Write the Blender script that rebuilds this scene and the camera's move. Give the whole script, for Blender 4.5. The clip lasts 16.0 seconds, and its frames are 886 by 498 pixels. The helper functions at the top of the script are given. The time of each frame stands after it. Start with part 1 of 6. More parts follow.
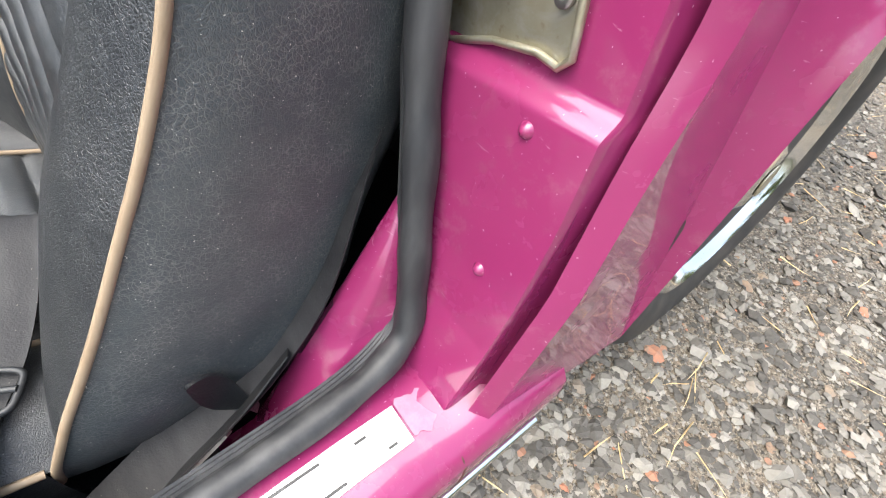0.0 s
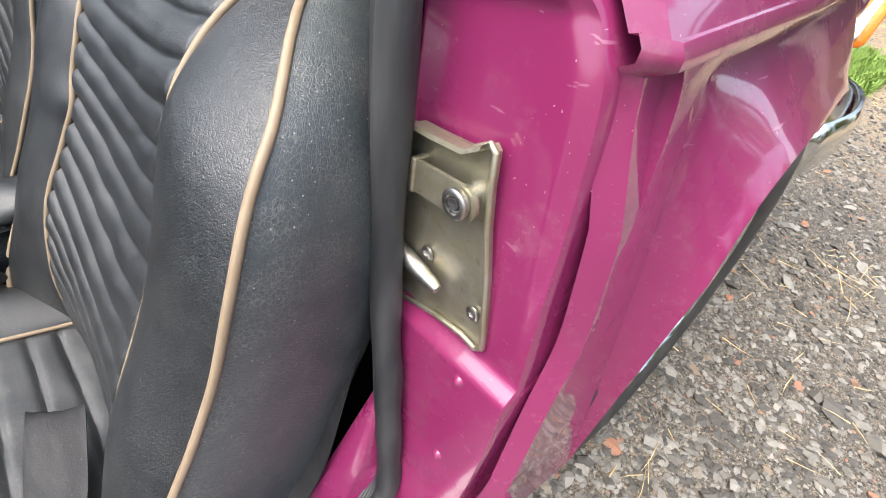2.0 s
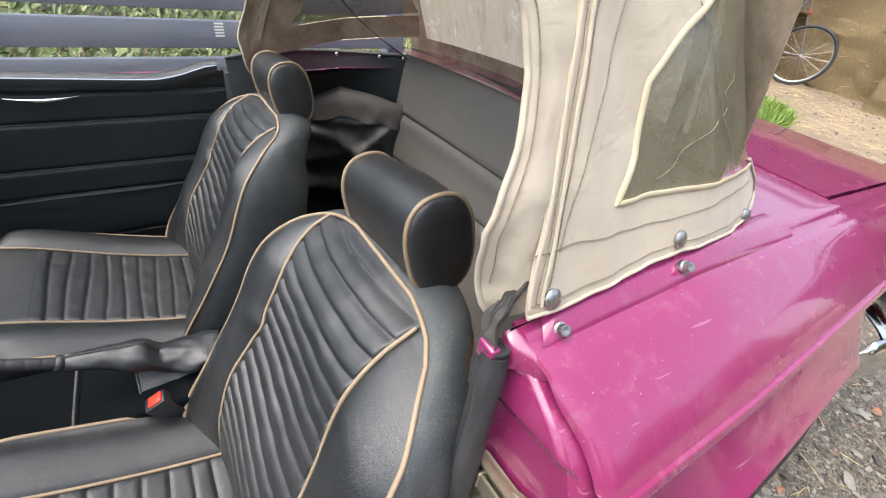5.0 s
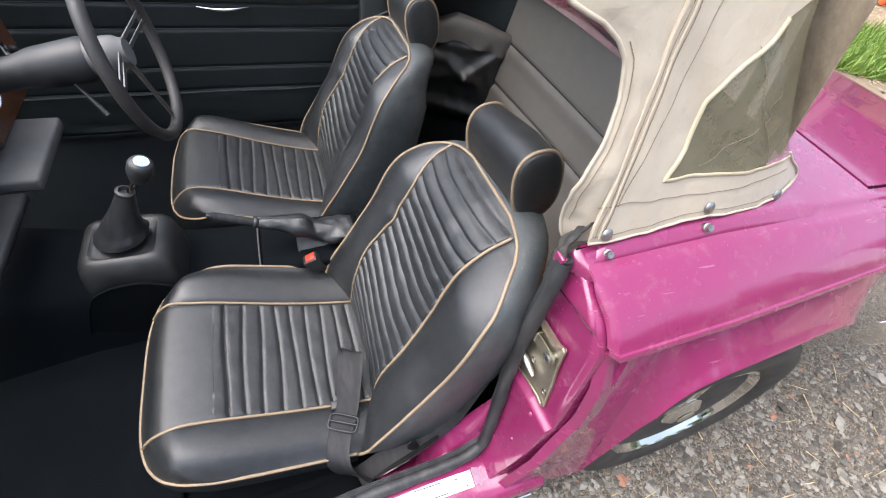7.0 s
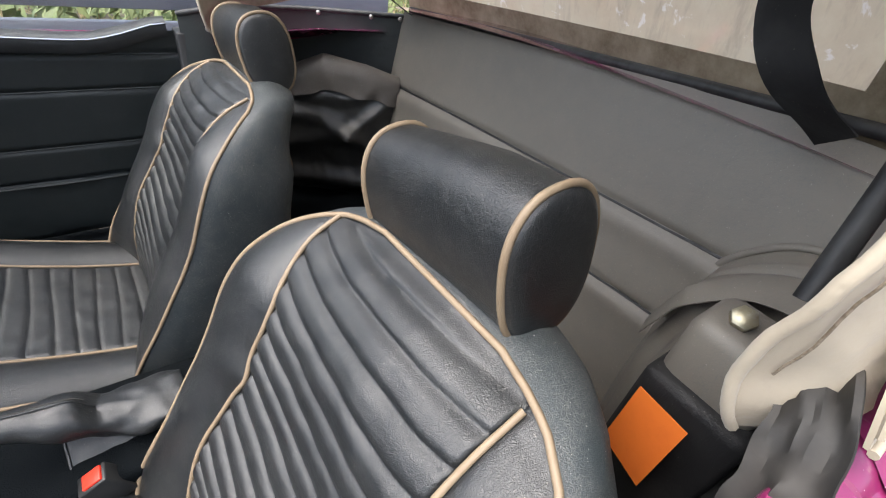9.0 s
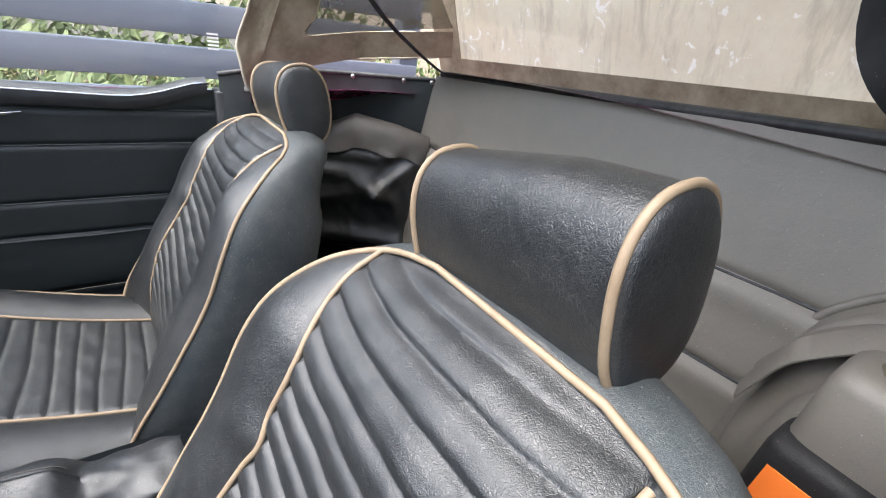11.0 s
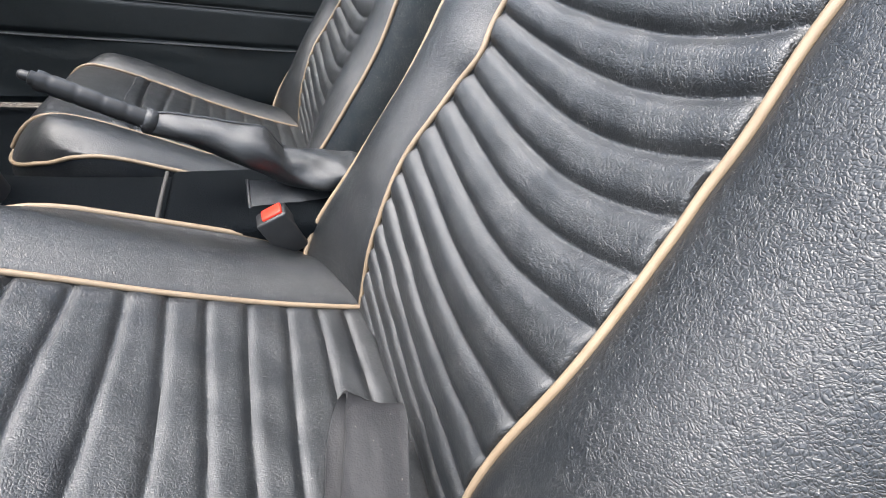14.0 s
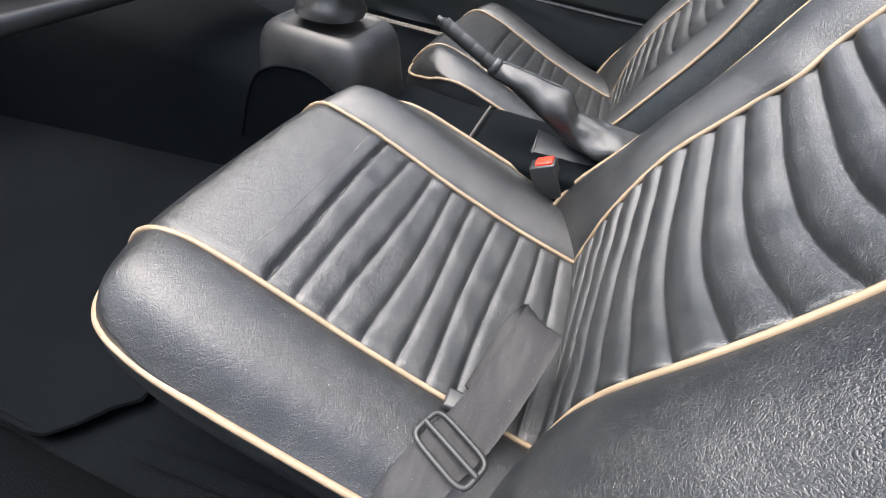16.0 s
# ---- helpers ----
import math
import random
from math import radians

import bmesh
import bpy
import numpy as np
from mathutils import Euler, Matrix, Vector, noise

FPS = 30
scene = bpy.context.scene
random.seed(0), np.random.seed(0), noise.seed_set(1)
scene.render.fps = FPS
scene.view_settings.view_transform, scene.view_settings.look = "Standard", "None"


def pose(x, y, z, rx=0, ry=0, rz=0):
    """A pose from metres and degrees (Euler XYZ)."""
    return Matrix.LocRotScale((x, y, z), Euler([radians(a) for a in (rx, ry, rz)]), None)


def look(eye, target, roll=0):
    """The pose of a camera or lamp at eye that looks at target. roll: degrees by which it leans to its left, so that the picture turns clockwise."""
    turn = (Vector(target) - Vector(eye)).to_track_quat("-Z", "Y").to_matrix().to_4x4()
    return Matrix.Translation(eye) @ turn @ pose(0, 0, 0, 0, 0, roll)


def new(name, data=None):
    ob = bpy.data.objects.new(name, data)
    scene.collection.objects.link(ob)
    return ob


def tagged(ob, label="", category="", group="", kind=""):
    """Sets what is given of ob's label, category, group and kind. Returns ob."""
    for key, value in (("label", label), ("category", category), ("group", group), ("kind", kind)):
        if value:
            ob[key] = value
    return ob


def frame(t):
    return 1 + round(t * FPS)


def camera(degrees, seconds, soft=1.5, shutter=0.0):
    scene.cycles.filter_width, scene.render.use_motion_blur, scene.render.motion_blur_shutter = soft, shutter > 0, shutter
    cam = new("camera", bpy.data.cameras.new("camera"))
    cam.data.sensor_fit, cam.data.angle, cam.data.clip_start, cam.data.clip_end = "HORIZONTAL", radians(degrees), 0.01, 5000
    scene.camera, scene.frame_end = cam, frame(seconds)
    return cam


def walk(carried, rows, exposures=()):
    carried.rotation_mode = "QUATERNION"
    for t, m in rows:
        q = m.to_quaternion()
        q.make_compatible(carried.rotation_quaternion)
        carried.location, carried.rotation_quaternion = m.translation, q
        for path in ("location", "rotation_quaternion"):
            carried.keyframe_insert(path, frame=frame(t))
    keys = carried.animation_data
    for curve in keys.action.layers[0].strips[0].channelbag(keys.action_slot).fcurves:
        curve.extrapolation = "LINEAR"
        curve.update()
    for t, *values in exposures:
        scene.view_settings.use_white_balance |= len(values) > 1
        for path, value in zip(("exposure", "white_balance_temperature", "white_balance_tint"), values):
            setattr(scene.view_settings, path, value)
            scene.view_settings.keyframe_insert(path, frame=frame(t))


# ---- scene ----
cam = camera(91.6, 16.0, 1.1)
PATH = [
    (0, (0.0647, -0.5881, 0.5644), (0.5659, -0.1445, -0.1942), 13.97),
    (0.5, (0.0708, -0.5826, 0.6026), (0.6090, -0.1291, -0.1117), 11.98),
    (1, (0.0742, -0.5708, 0.6480), (0.6213, -0.1131, -0.0529), 12.00),
    (1.5, (0.0805, -0.5686, 0.6936), (0.6274, -0.1017, -0.0013), 11.38),
    (2, (0.0875, -0.5612, 0.7419), (0.6337, -0.0867, 0.0516), 11.16),
    (2.5, (0.0972, -0.5513, 0.7832), (0.6471, -0.0698, 0.1007), 11.00),
    (3, (0.1081, -0.5423, 0.8236), (0.6680, -0.0428, 0.1625), 10.34),
    (3.5, (0.1079, -0.5293, 0.8542), (0.6855, -0.0072, 0.2265), 9.82),
    (4, (0.1033, -0.5178, 0.8793), (0.6951, 0.0257, 0.2841), 9.48),
    (4.5, (0.0999, -0.5054, 0.9203), (0.6845, 0.0703, 0.3486), 8.66),
    (5, (0.0532, -0.5251, 1.0376), (0.5224, 0.1261, 0.4411), 9.21),
    (5.2, (0.0397, -0.5510, 1.1050), (0.4449, 0.1131, 0.4766), 9.50),
    (7.3, (-0.1009, -0.6411, 1.2097), (0.1948, -0.0756, 0.4398), 12.32),
    (7.5, (-0.0576, -0.5990, 1.1947), (0.2445, -0.0363, 0.4252), 12.58),
    (8, (0.0661, -0.5060, 1.0867), (0.4196, 0.0454, 0.3311), 12.36),
    (8.5, (0.0789, -0.4115, 0.9494), (0.5205, 0.1542, 0.2531), 12.31),
    (9, (0.0705, -0.3195, 0.9214), (0.5896, 0.2810, 0.3132), 10.81),
    (9.2, (0.0699, -0.2923, 0.9352), (0.6158, 0.3223, 0.3657), 10.47),
    (11.3, (0.0585, -0.2757, 0.8325), (0.5680, 0.4270, 0.3724), 10.27),
    (11.5, (0.0550, -0.2820, 0.8201), (0.5615, 0.4412, 0.3505), 10.35),
    (12, (0.0264, -0.2951, 0.7847), (0.5118, 0.4240, 0.2874), 9.88),
    (12.5, (-0.0060, -0.3243, 0.7320), (0.4692, 0.3942, 0.2241), 10.28),
    (13, (-0.0668, -0.3488, 0.6849), (0.4073, 0.3750, 0.1835), 11.26),
    (13.5, (-0.0705, -0.3658, 0.6344), (0.3510, 0.3445, 0.0707), 9.21),
    (14, (-0.1035, -0.3813, 0.5549), (0.2733, 0.3476, -0.0167), 10.01),
    (14.5, (-0.1150, -0.3975, 0.5107), (0.1596, 0.3493, -0.0951), 9.42),
    (15, (-0.1371, -0.4197, 0.4959), (0.0008, 0.3338, -0.1469), 9.48),
    (15.5, (-0.1237, -0.4536, 0.5429), (-0.1507, 0.2847, -0.1311), 9.57),
    (16, (-0.0810, -0.4752, 0.6056), (-0.2515, 0.2122, -0.1005), 9.61),
]
EXPOSURES = [(0, 1.97, 6450, 8), (1, 1.87, 6480, 9), (3.5, 1.7, 6500, 10), (5.2, 1.57, 6500, 10), (7.3, 1.62, 6300, 12), (8.0, 1.55, 6450, 10), (8.5, 1.42, 6500, 10), (9.2, 1.73, 6450, 10), (11.3, 2.08, 6300, 10), (13.5, 2.1, 6300, 10), (14.5, 2.16, 6450, 10), (16, 2.24, 6550, 11)]
walk(cam, [(t, look(eye, target, roll)) for t, eye, target, roll in PATH], EXPOSURES)

# ---- world, sun and exposure ----
world = bpy.data.worlds.new("sky")
scene.world = world
world.use_nodes = True
wn = world.node_tree.nodes
wl = world.node_tree.links
sky = wn.new("ShaderNodeTexSky")
sky.sky_type = "NISHITA"
sky.sun_disc = False
sky.sun_elevation = radians(68)
sky.sun_rotation = radians(279)
sky.dust_density = 4.0
sky.air_density = 1.2
desat = wn.new("ShaderNodeHueSaturation")
desat.inputs["Saturation"].default_value = 0.7
wl.new(sky.outputs[0], desat.inputs["Color"])
wl.new(desat.outputs[0], wn["Background"].inputs["Color"])
wn["Background"].inputs["Strength"].default_value = 0.15
sun = new("sun", bpy.data.lights.new("sun", "SUN"))
sun.data.energy = 1.5
sun.data.angle = radians(70)
sun.data.color = (1.0, 0.96, 0.9)
sun.matrix_world = look((-1.3, 0.2, 3.3), (0, 0, 0))


# ---- building helpers ----
def lerp(a, b, f):
    return a + (b - a) * f


def table(pairs, v):
    """Smooth value between the pairs (key, value)."""
    if v <= pairs[0][0]:
        return pairs[0][1]
    for (a, fa), (b, fb) in zip(pairs[:-1], pairs[1:]):
        if v <= b:
            return lerp(fa, fb, (v - a) / (b - a))
    return pairs[-1][1]


def smooth(a, b, v):
    f = min(1.0, max(0.0, (v - a) / (b - a)))
    return f * f * (3 - 2 * f)


def spline(points, per=8, closed=False):
    """Catmull-Rom through the points."""
    p = [Vector(q) for q in points]
    n = len(p)
    out = []
    for i in range(n if closed else n - 1):
        if closed:
            a, b, c, d = p[i - 1], p[i], p[(i + 1) % n], p[(i + 2) % n]
        else:
            b, c = p[i], p[i + 1]
            a = p[i - 1] if i else b * 2 - c
            d = p[i + 2] if i + 2 < n else c * 2 - b
        for k in range(per):
            t = k / per
            out.append(0.5 * (2 * b + (c - a) * t + (2 * a - 5 * b + 4 * c - d) * t * t + (3 * b - a - 3 * c + d) * t ** 3))
    if not closed:
        out.append(p[-1])
    return out


def stretch(v, much=1.0):
    """Carries the far rear corner of the cabin outwards and back."""
    v = Vector(v)
    c = Vector((0.06, -0.40, 0.93))
    return c + (v - c) * (1 + 0.12 * much * min(1.0, max(0.0, (v.y + 0.31) / 0.94)))


BASE = {}


def thing(name, at, label, category, group="", kind=""):
    ob = new(name)
    ob.empty_display_size = 0.05
    ob.location = at
    BASE[ob.name] = Vector(at)
    return tagged(ob, label, category, group, kind)


def part(name, shape, material, parent=None, label="", flat=False):
    """Links a shape (vertices, faces in world metres, or a bmesh) as one mesh object under a thing or a part."""
    base = BASE.get(parent.name, Vector()) if parent else Vector()
    me = bpy.data.meshes.new(name)
    if isinstance(shape, tuple):
        me.from_pydata([tuple(Vector(v) - base) for v in shape[0]], [], shape[1])
        bm = bmesh.new()
        bm.from_mesh(me)
        bmesh.ops.remove_doubles(bm, verts=bm.verts, dist=1e-6)
        bmesh.ops.recalc_face_normals(bm, faces=bm.faces)
        bm.to_mesh(me)
        bm.free()
    else:
        bmesh.ops.translate(shape, verts=shape.verts, vec=-base)
        bmesh.ops.recalc_face_normals(shape, faces=shape.faces)
        shape.to_mesh(me)
        shape.free()
    if not flat:
        for f in me.polygons:
            f.use_smooth = True
        me.set_sharp_from_angle(angle=radians(46))
    me.materials.append(material)
    ob = new(name, me)
    if parent:
        ob.parent = parent
        BASE[ob.name] = base
    if label:
        ob["label"] = label
    return ob


def solid(name, shape, material, label, category, group="", kind=""):
    return tagged(part(name, shape, material), label, category, group, kind)


def loft(rows, wrap=False, cap0=False, cap1=False):
    """A skin over rows of equally many points."""
    n = len(rows[0])
    verts = [v for r in rows for v in r]
    faces = []
    for i in range(len(rows) - 1):
        for j in range(n if wrap else n - 1):
            k = (j + 1) % n
            faces.append((i * n + j, i * n + k, (i + 1) * n + k, (i + 1) * n + j))
    if cap0:
        faces.append(tuple(range(n)))
    if cap1:
        faces.append(tuple(range(len(verts) - n, len(verts))))
    return verts, faces


def join(*shapes):
    verts, faces = [], []
    for v, f in shapes:
        o = len(verts)
        verts += list(v)
        faces += [tuple(i + o for i in q) for q in f]
    return verts, faces


def tube(path, r, n=8, closed=False, squash=1.0, up=(0, 0, 1)):
    """A round rod along a path; r is one radius or one for each point; squash flattens it along up."""
    p = [Vector(q) for q in path]
    m = len(p)
    rows = []
    side = None
    for i in range(m):
        a = p[i - 1] if (i or closed) else p[i]
        b = p[(i + 1) % m] if (i + 1 < m or closed) else p[i]
        d = (b - a).normalized()
        if side is None:
            side = d.cross(Vector(up))
            if side.length < 1e-3:
                side = d.cross(Vector((1, 0, 0)))
        side = (side - d * side.dot(d)).normalized()
        top = side.cross(d)
        rr = r[i] if isinstance(r, (list, tuple)) else r
        rows.append([p[i] + side * math.cos(q) * rr + top * math.sin(q) * rr * squash for q in (2 * math.pi * k / n for k in range(n))])
    if closed:
        rows.append(rows[0])
        return loft(rows, True)
    return loft(rows, True, True, True)


def ribbon(path, across, width, thick=0.0016):
    """A strap: a thin band along a path, across is one direction or one for each point."""
    p = [Vector(q) for q in path]
    rows = []
    for i, q in enumerate(p):
        d = (p[min(i + 1, len(p) - 1)] - p[max(i - 1, 0)]).normalized()
        c = Vector(across[i] if isinstance(across, list) else across)
        c = (c - d * c.dot(d)).normalized() * width / 2
        nn = d.cross(c).normalized() * thick / 2
        rib = [(k / 4 - 1, 1.0 if k % 2 == 0 else 0.35) for k in range(9)]
        rows.append([q + c * a - nn * b for a, b in rib] + [q + c * a + nn * b for a, b in rib[::-1]])
    return loft(rows, True, True, True)


def sheet(rows, thick, axis):
    """A skin with a thickness along axis."""
    a = Vector(axis).normalized() * thick
    front = [[Vector(v) for v in r] for r in rows]
    back = [[v + a for v in r] for r in front]
    n, m = len(rows[0]), len(rows)
    v1, f1 = loft(front)
    v2, f2 = loft(back)
    o = len(v1)
    faces = f1 + [tuple(i + o for i in q) for q in f2]
    rim = [(0, j) for j in range(n)] + [(i, n - 1) for i in range(1, m)] + [(m - 1, j) for j in range(n - 2, -1, -1)] + [(i, 0) for i in range(m - 2, 0, -1)]
    idx = [i * n + j for i, j in rim]
    for a0, b0 in zip(idx, idx[1:] + idx[:1]):
        faces.append((a0, b0, b0 + o, a0 + o))
    return v1 + v2, faces


def block(x0, x1, y0, y1, z0, z1, bevel=0.004, seg=2, turn=None):
    bm = bmesh.new()
    bmesh.ops.create_cube(bm, size=1)
    for v in bm.verts:
        v.co = Vector((lerp(x0, x1, v.co.x + 0.5), lerp(y0, y1, v.co.y + 0.5), lerp(z0, z1, v.co.z + 0.5)))
    if bevel:
        bmesh.ops.bevel(bm, geom=bm.edges[:], offset=bevel, segments=seg, profile=0.5, affect="EDGES")
    if turn is not None:
        bm.transform(turn)
    return bm


def shape_of(bm):
    bm.verts.index_update()
    out = [v.co.copy() for v in bm.verts], [tuple(v.index for v in f.verts) for f in bm.faces]
    bm.free()
    return out


def lathe(profile, at, axis, n=24):
    """A turned form: (distance along the axis, radius) pairs."""
    a = Vector(axis).normalized()
    s = a.orthogonal().normalized()
    t = a.cross(s)
    at = Vector(at)
    rows = [[at + a * d + (s * math.cos(q) + t * math.sin(q)) * max(r, 1e-5) for q in (2 * math.pi * k / n for k in range(n))] for d, r in profile]
    return loft(rows, True, True, True)


def plate(outline, thick, bulge=0.0):
    """A flat prism from an outline of world points, thickened along its normal."""
    p = [Vector(q) for q in outline]
    c = sum(p, Vector()) / len(p)
    nn = Vector()
    for a, b in zip(p, p[1:] + p[:1]):
        nn += (a - c).cross(b - c)
    nn = nn.normalized() * thick
    n = len(p)
    verts = p + [q + nn for q in p]
    faces = [tuple(range(n))[::-1], tuple(range(n, 2 * n))] + [(i, (i + 1) % n, (i + 1) % n + n, i + n) for i in range(n)]
    return verts, faces


# ---- materials ----
class Mat:
    def __init__(self, name, color, rough=0.5, metal=0.0, spec=0.5, coat=0.0):
        self.m = bpy.data.materials.new(name)
        self.m.use_nodes = True
        self.n = self.m.node_tree.nodes
        self.l = self.m.node_tree.links
        self.b = self.n["Principled BSDF"]
        self.b.inputs["Base Color"].default_value = (*color, 1)
        self.b.inputs["Roughness"].default_value = rough
        self.b.inputs["Metallic"].default_value = metal
        self.b.inputs["Specular IOR Level"].default_value = spec
        self.b.inputs["Coat Weight"].default_value = coat
        self.color = color
        self.co = self.n.new("ShaderNodeTexCoord").outputs["Object"]
        self.col = None
        self.height = None

    def noise(self, scale, detail=4, rough=0.55, distort=0.0, stretch=None):
        t = self.n.new("ShaderNodeTexNoise")
        t.inputs["Scale"].default_value, t.inputs["Detail"].default_value = scale, detail
        t.inputs["Roughness"].default_value, t.inputs["Distortion"].default_value = rough, distort
        self.l.new(self._co(stretch), t.inputs["Vector"])
        return t.outputs["Fac"]

    def _co(self, stretch):
        if not stretch:
            return self.co
        mp = self.n.new("ShaderNodeMapping")
        mp.inputs["Scale"].default_value = stretch
        self.l.new(self.co, mp.inputs["Vector"])
        return mp.outputs[0]

    def voronoi(self, scale, feature="F1", stretch=None, out="Distance", rand=1.0):
        t = self.n.new("ShaderNodeTexVoronoi")
        t.feature = feature
        t.inputs["Scale"].default_value = scale
        t.inputs["Randomness"].default_value = rand
        self.l.new(self._co(stretch), t.inputs["Vector"])
        return t.outputs[out]

    def ramp(self, fac, stops):
        r = self.n.new("ShaderNodeValToRGB")
        while len(r.color_ramp.elements) < len(stops):
            r.color_ramp.elements.new(0.5)
        for e, (p, c) in zip(r.color_ramp.elements, stops):
            e.position = p
            e.color = (c, c, c, 1) if isinstance(c, (int, float)) else (*c, 1)
        self.l.new(fac, r.inputs[0])
        return r.outputs[0]

    def mix(self, fac, color, how="MIX"):
        """Lays a colour, or a second socket, over the base colour where fac is high."""
        x = self.n.new("ShaderNodeMix")
        x.data_type, x.blend_type = "RGBA", how
        if isinstance(fac, (int, float)):
            x.inputs[0].default_value = fac
        else:
            self.l.new(fac, x.inputs[0])
        if self.col is None:
            x.inputs[6].default_value = (*self.color, 1)
        else:
            self.l.new(self.col, x.inputs[6])
        if isinstance(color, tuple):
            x.inputs[7].default_value = (*color, 1)
        else:
            self.l.new(color, x.inputs[7])
        self.col = x.outputs[2]
        self.l.new(self.col, self.b.inputs["Base Color"])
        return self

    def rough(self, fac, lo, hi):
        r = self.n.new("ShaderNodeMapRange")
        r.inputs["To Min"].default_value, r.inputs["To Max"].default_value = lo, hi
        self.l.new(fac, r.inputs[0])
        self.l.new(r.outputs[0], self.b.inputs["Roughness"])
        return self

    def bump(self, fac, strength, dist):
        bp = self.n.new("ShaderNodeBump")
        bp.inputs["Strength"].default_value, bp.inputs["Distance"].default_value = strength, dist
        self.l.new(fac, bp.inputs["Height"])
        if self.height is not None:
            self.l.new(self.height, bp.inputs["Normal"])
        self.height = bp.outputs[0]
        self.l.new(self.height, self.b.inputs["Normal"])
        return self

    def random(self):
        return self.n.new("ShaderNodeObjectInfo").outputs["Random"]

    def island(self):
        return self.n.new("ShaderNodeNewGeometry").outputs["Random Per Island"]


def vinyl(name, color, dust=0.5, rough=(0.24, 0.44), grain=1.0):
    m = Mat(name, color, 0.4, 0, 0.84)
    plain = m.co
    wob = m.n.new("ShaderNodeTexNoise")
    wob.inputs["Scale"].default_value, wob.inputs["Detail"].default_value = 120, 3
    m.l.new(plain, wob.inputs["Vector"])
    vm = m.n.new("ShaderNodeVectorMath")
    vm.operation = "MULTIPLY_ADD"
    vm.inputs[1].default_value = (0.007, 0.007, 0.007)
    m.l.new(wob.outputs["Color"], vm.inputs[0])
    m.l.new(plain, vm.inputs[2])
    m.co = vm.outputs[0]
    cell = m.voronoi(300, "DISTANCE_TO_EDGE", (1, 1, 0.75))
    fine = m.voronoi(640, "DISTANCE_TO_EDGE", (1, 1, 0.8))
    pebble = m.noise(560, 2, 0.5, 0.4)
    m.co = plain
    patch = m.ramp(m.noise(38, 3), [(0.36, 0.25), (0.60, 1.0)])
    big = m.noise(14, 5, 0.6)
    m.mix(m.ramp(big, [(0.45, 0.0), (0.78, 0.15 * dust)]), (0.10, 0.097, 0.09))
    m.mix(m.ramp(m.noise(260, 3, 0.7), [(0.52, 0.0), (0.72, 0.11 * dust)]), (0.14, 0.14, 0.135))
    specks = m.ramp(m.noise(520, 1), [(0.745, 0.0), (0.775, 0.75 * dust)])
    m.mix(specks, (0.50, 0.48, 0.43))
    m.rough(m.noise(22, 4), rough[0], rough[1])

    def times(a, b):
        mul = m.n.new("ShaderNodeMath")
        mul.operation = "MULTIPLY"
        m.l.new(a, mul.inputs[0])
        m.l.new(b, mul.inputs[1])
        return mul.outputs[0]

    m.mix(times(m.ramp(cell, [(0.0, min(1.0, 0.55 * dust)), (0.075, 0.0)]), patch), (0.14, 0.14, 0.135))
    m.mix(times(m.ramp(fine, [(0.0, min(1.0, 0.30 * dust)), (0.10, 0.0)]), patch), (0.12, 0.12, 0.115))
    m.bump(times(m.ramp(cell, [(0.0, 0.0), (0.05, 0.6), (0.16, 1.0)]), patch), 0.32 * grain, 0.0006)
    m.bump(m.ramp(fine, [(0.0, 0.0), (0.10, 0.7), (0.25, 1.0)]), 0.36 * grain, 0.0005)
    m.bump(pebble, 0.32 * grain, 0.0006)
    m.bump(m.noise(900, 2), 0.10 * grain, 0.0005)
    m.bump(m.noise(60, 4, 0.6, 0.8), 0.22, 0.0022)
    return m.m


black_vinyl = vinyl("black_vinyl", (0.0048, 0.0066, 0.0086), 0.42, (0.28, 0.42))
# seat sides: real scuffs and dust, plus sky sheen lightened into the base colour
side_vinyl = vinyl("scuffed_lightened_vinyl", (0.030, 0.041, 0.047), 1.5, (0.36, 0.50))
bag_vinyl = vinyl("bag_vinyl", (0.016, 0.0165, 0.0165), 0.6, (0.36, 0.5), 0.3)
flap_vinyl = vinyl("dusty_flap_vinyl", (0.075, 0.062, 0.052), 1.0, (0.5, 0.65), 0.4)
trim_vinyl = vinyl("door_trim_vinyl", (0.0032, 0.0080, 0.0088), 0.15, (0.46, 0.60))
dusty_vinyl = vinyl("dusty_grey_vinyl", (0.195, 0.174, 0.148), 1.0, (0.5, 0.65), 0.25)

m = Mat("piping", (0.265, 0.200, 0.132), 0.55)
m.mix(m.ramp(m.noise(60, 5), [(0.45, 0.0), (0.8, 0.55)]), (0.17, 0.11, 0.06)).bump(m.noise(900, 2), 0.25, 0.0005)
piping_mat = m.m

m = Mat("magenta_paint", (0.212, 0.021, 0.088), 0.25, 0.0, 0.3, 1.0)
m.b.inputs["Coat Roughness"].default_value = 0.05
m.mix(m.ramp(m.noise(7, 4), [(0.4, 0.0), (0.75, 0.35)]), (0.205, 0.020, 0.096))
m.mix(m.ramp(m.noise(420, 1, 0.5), [(0.765, 0.0), (0.785, 0.6)]), (0.55, 0.35, 0.45))
m.mix(m.ramp(m.noise(30, 6, 0.7), [(0.55, 0.0), (0.8, 0.35)]), (0.32, 0.17, 0.19))
m.mix(m.ramp(m.noise(60, 3, 0.5, 0.0, (0.25, 1.0, 4.0)), [(0.70, 0.0), (0.74, 0.35)]), (0.42, 0.22, 0.30))
m.mix(m.ramp(m.voronoi(26), [(0.014, 0.7), (0.018, 0.0)]), (0.62, 0.45, 0.50))
m.rough(m.noise(18, 5), 0.18, 0.34).bump(m.noise(8, 2), 0.06, 0.010).bump(m.noise(38, 3), 0.04, 0.0025).bump(m.noise(900, 2), 0.03, 0.0004)
paint = m.m

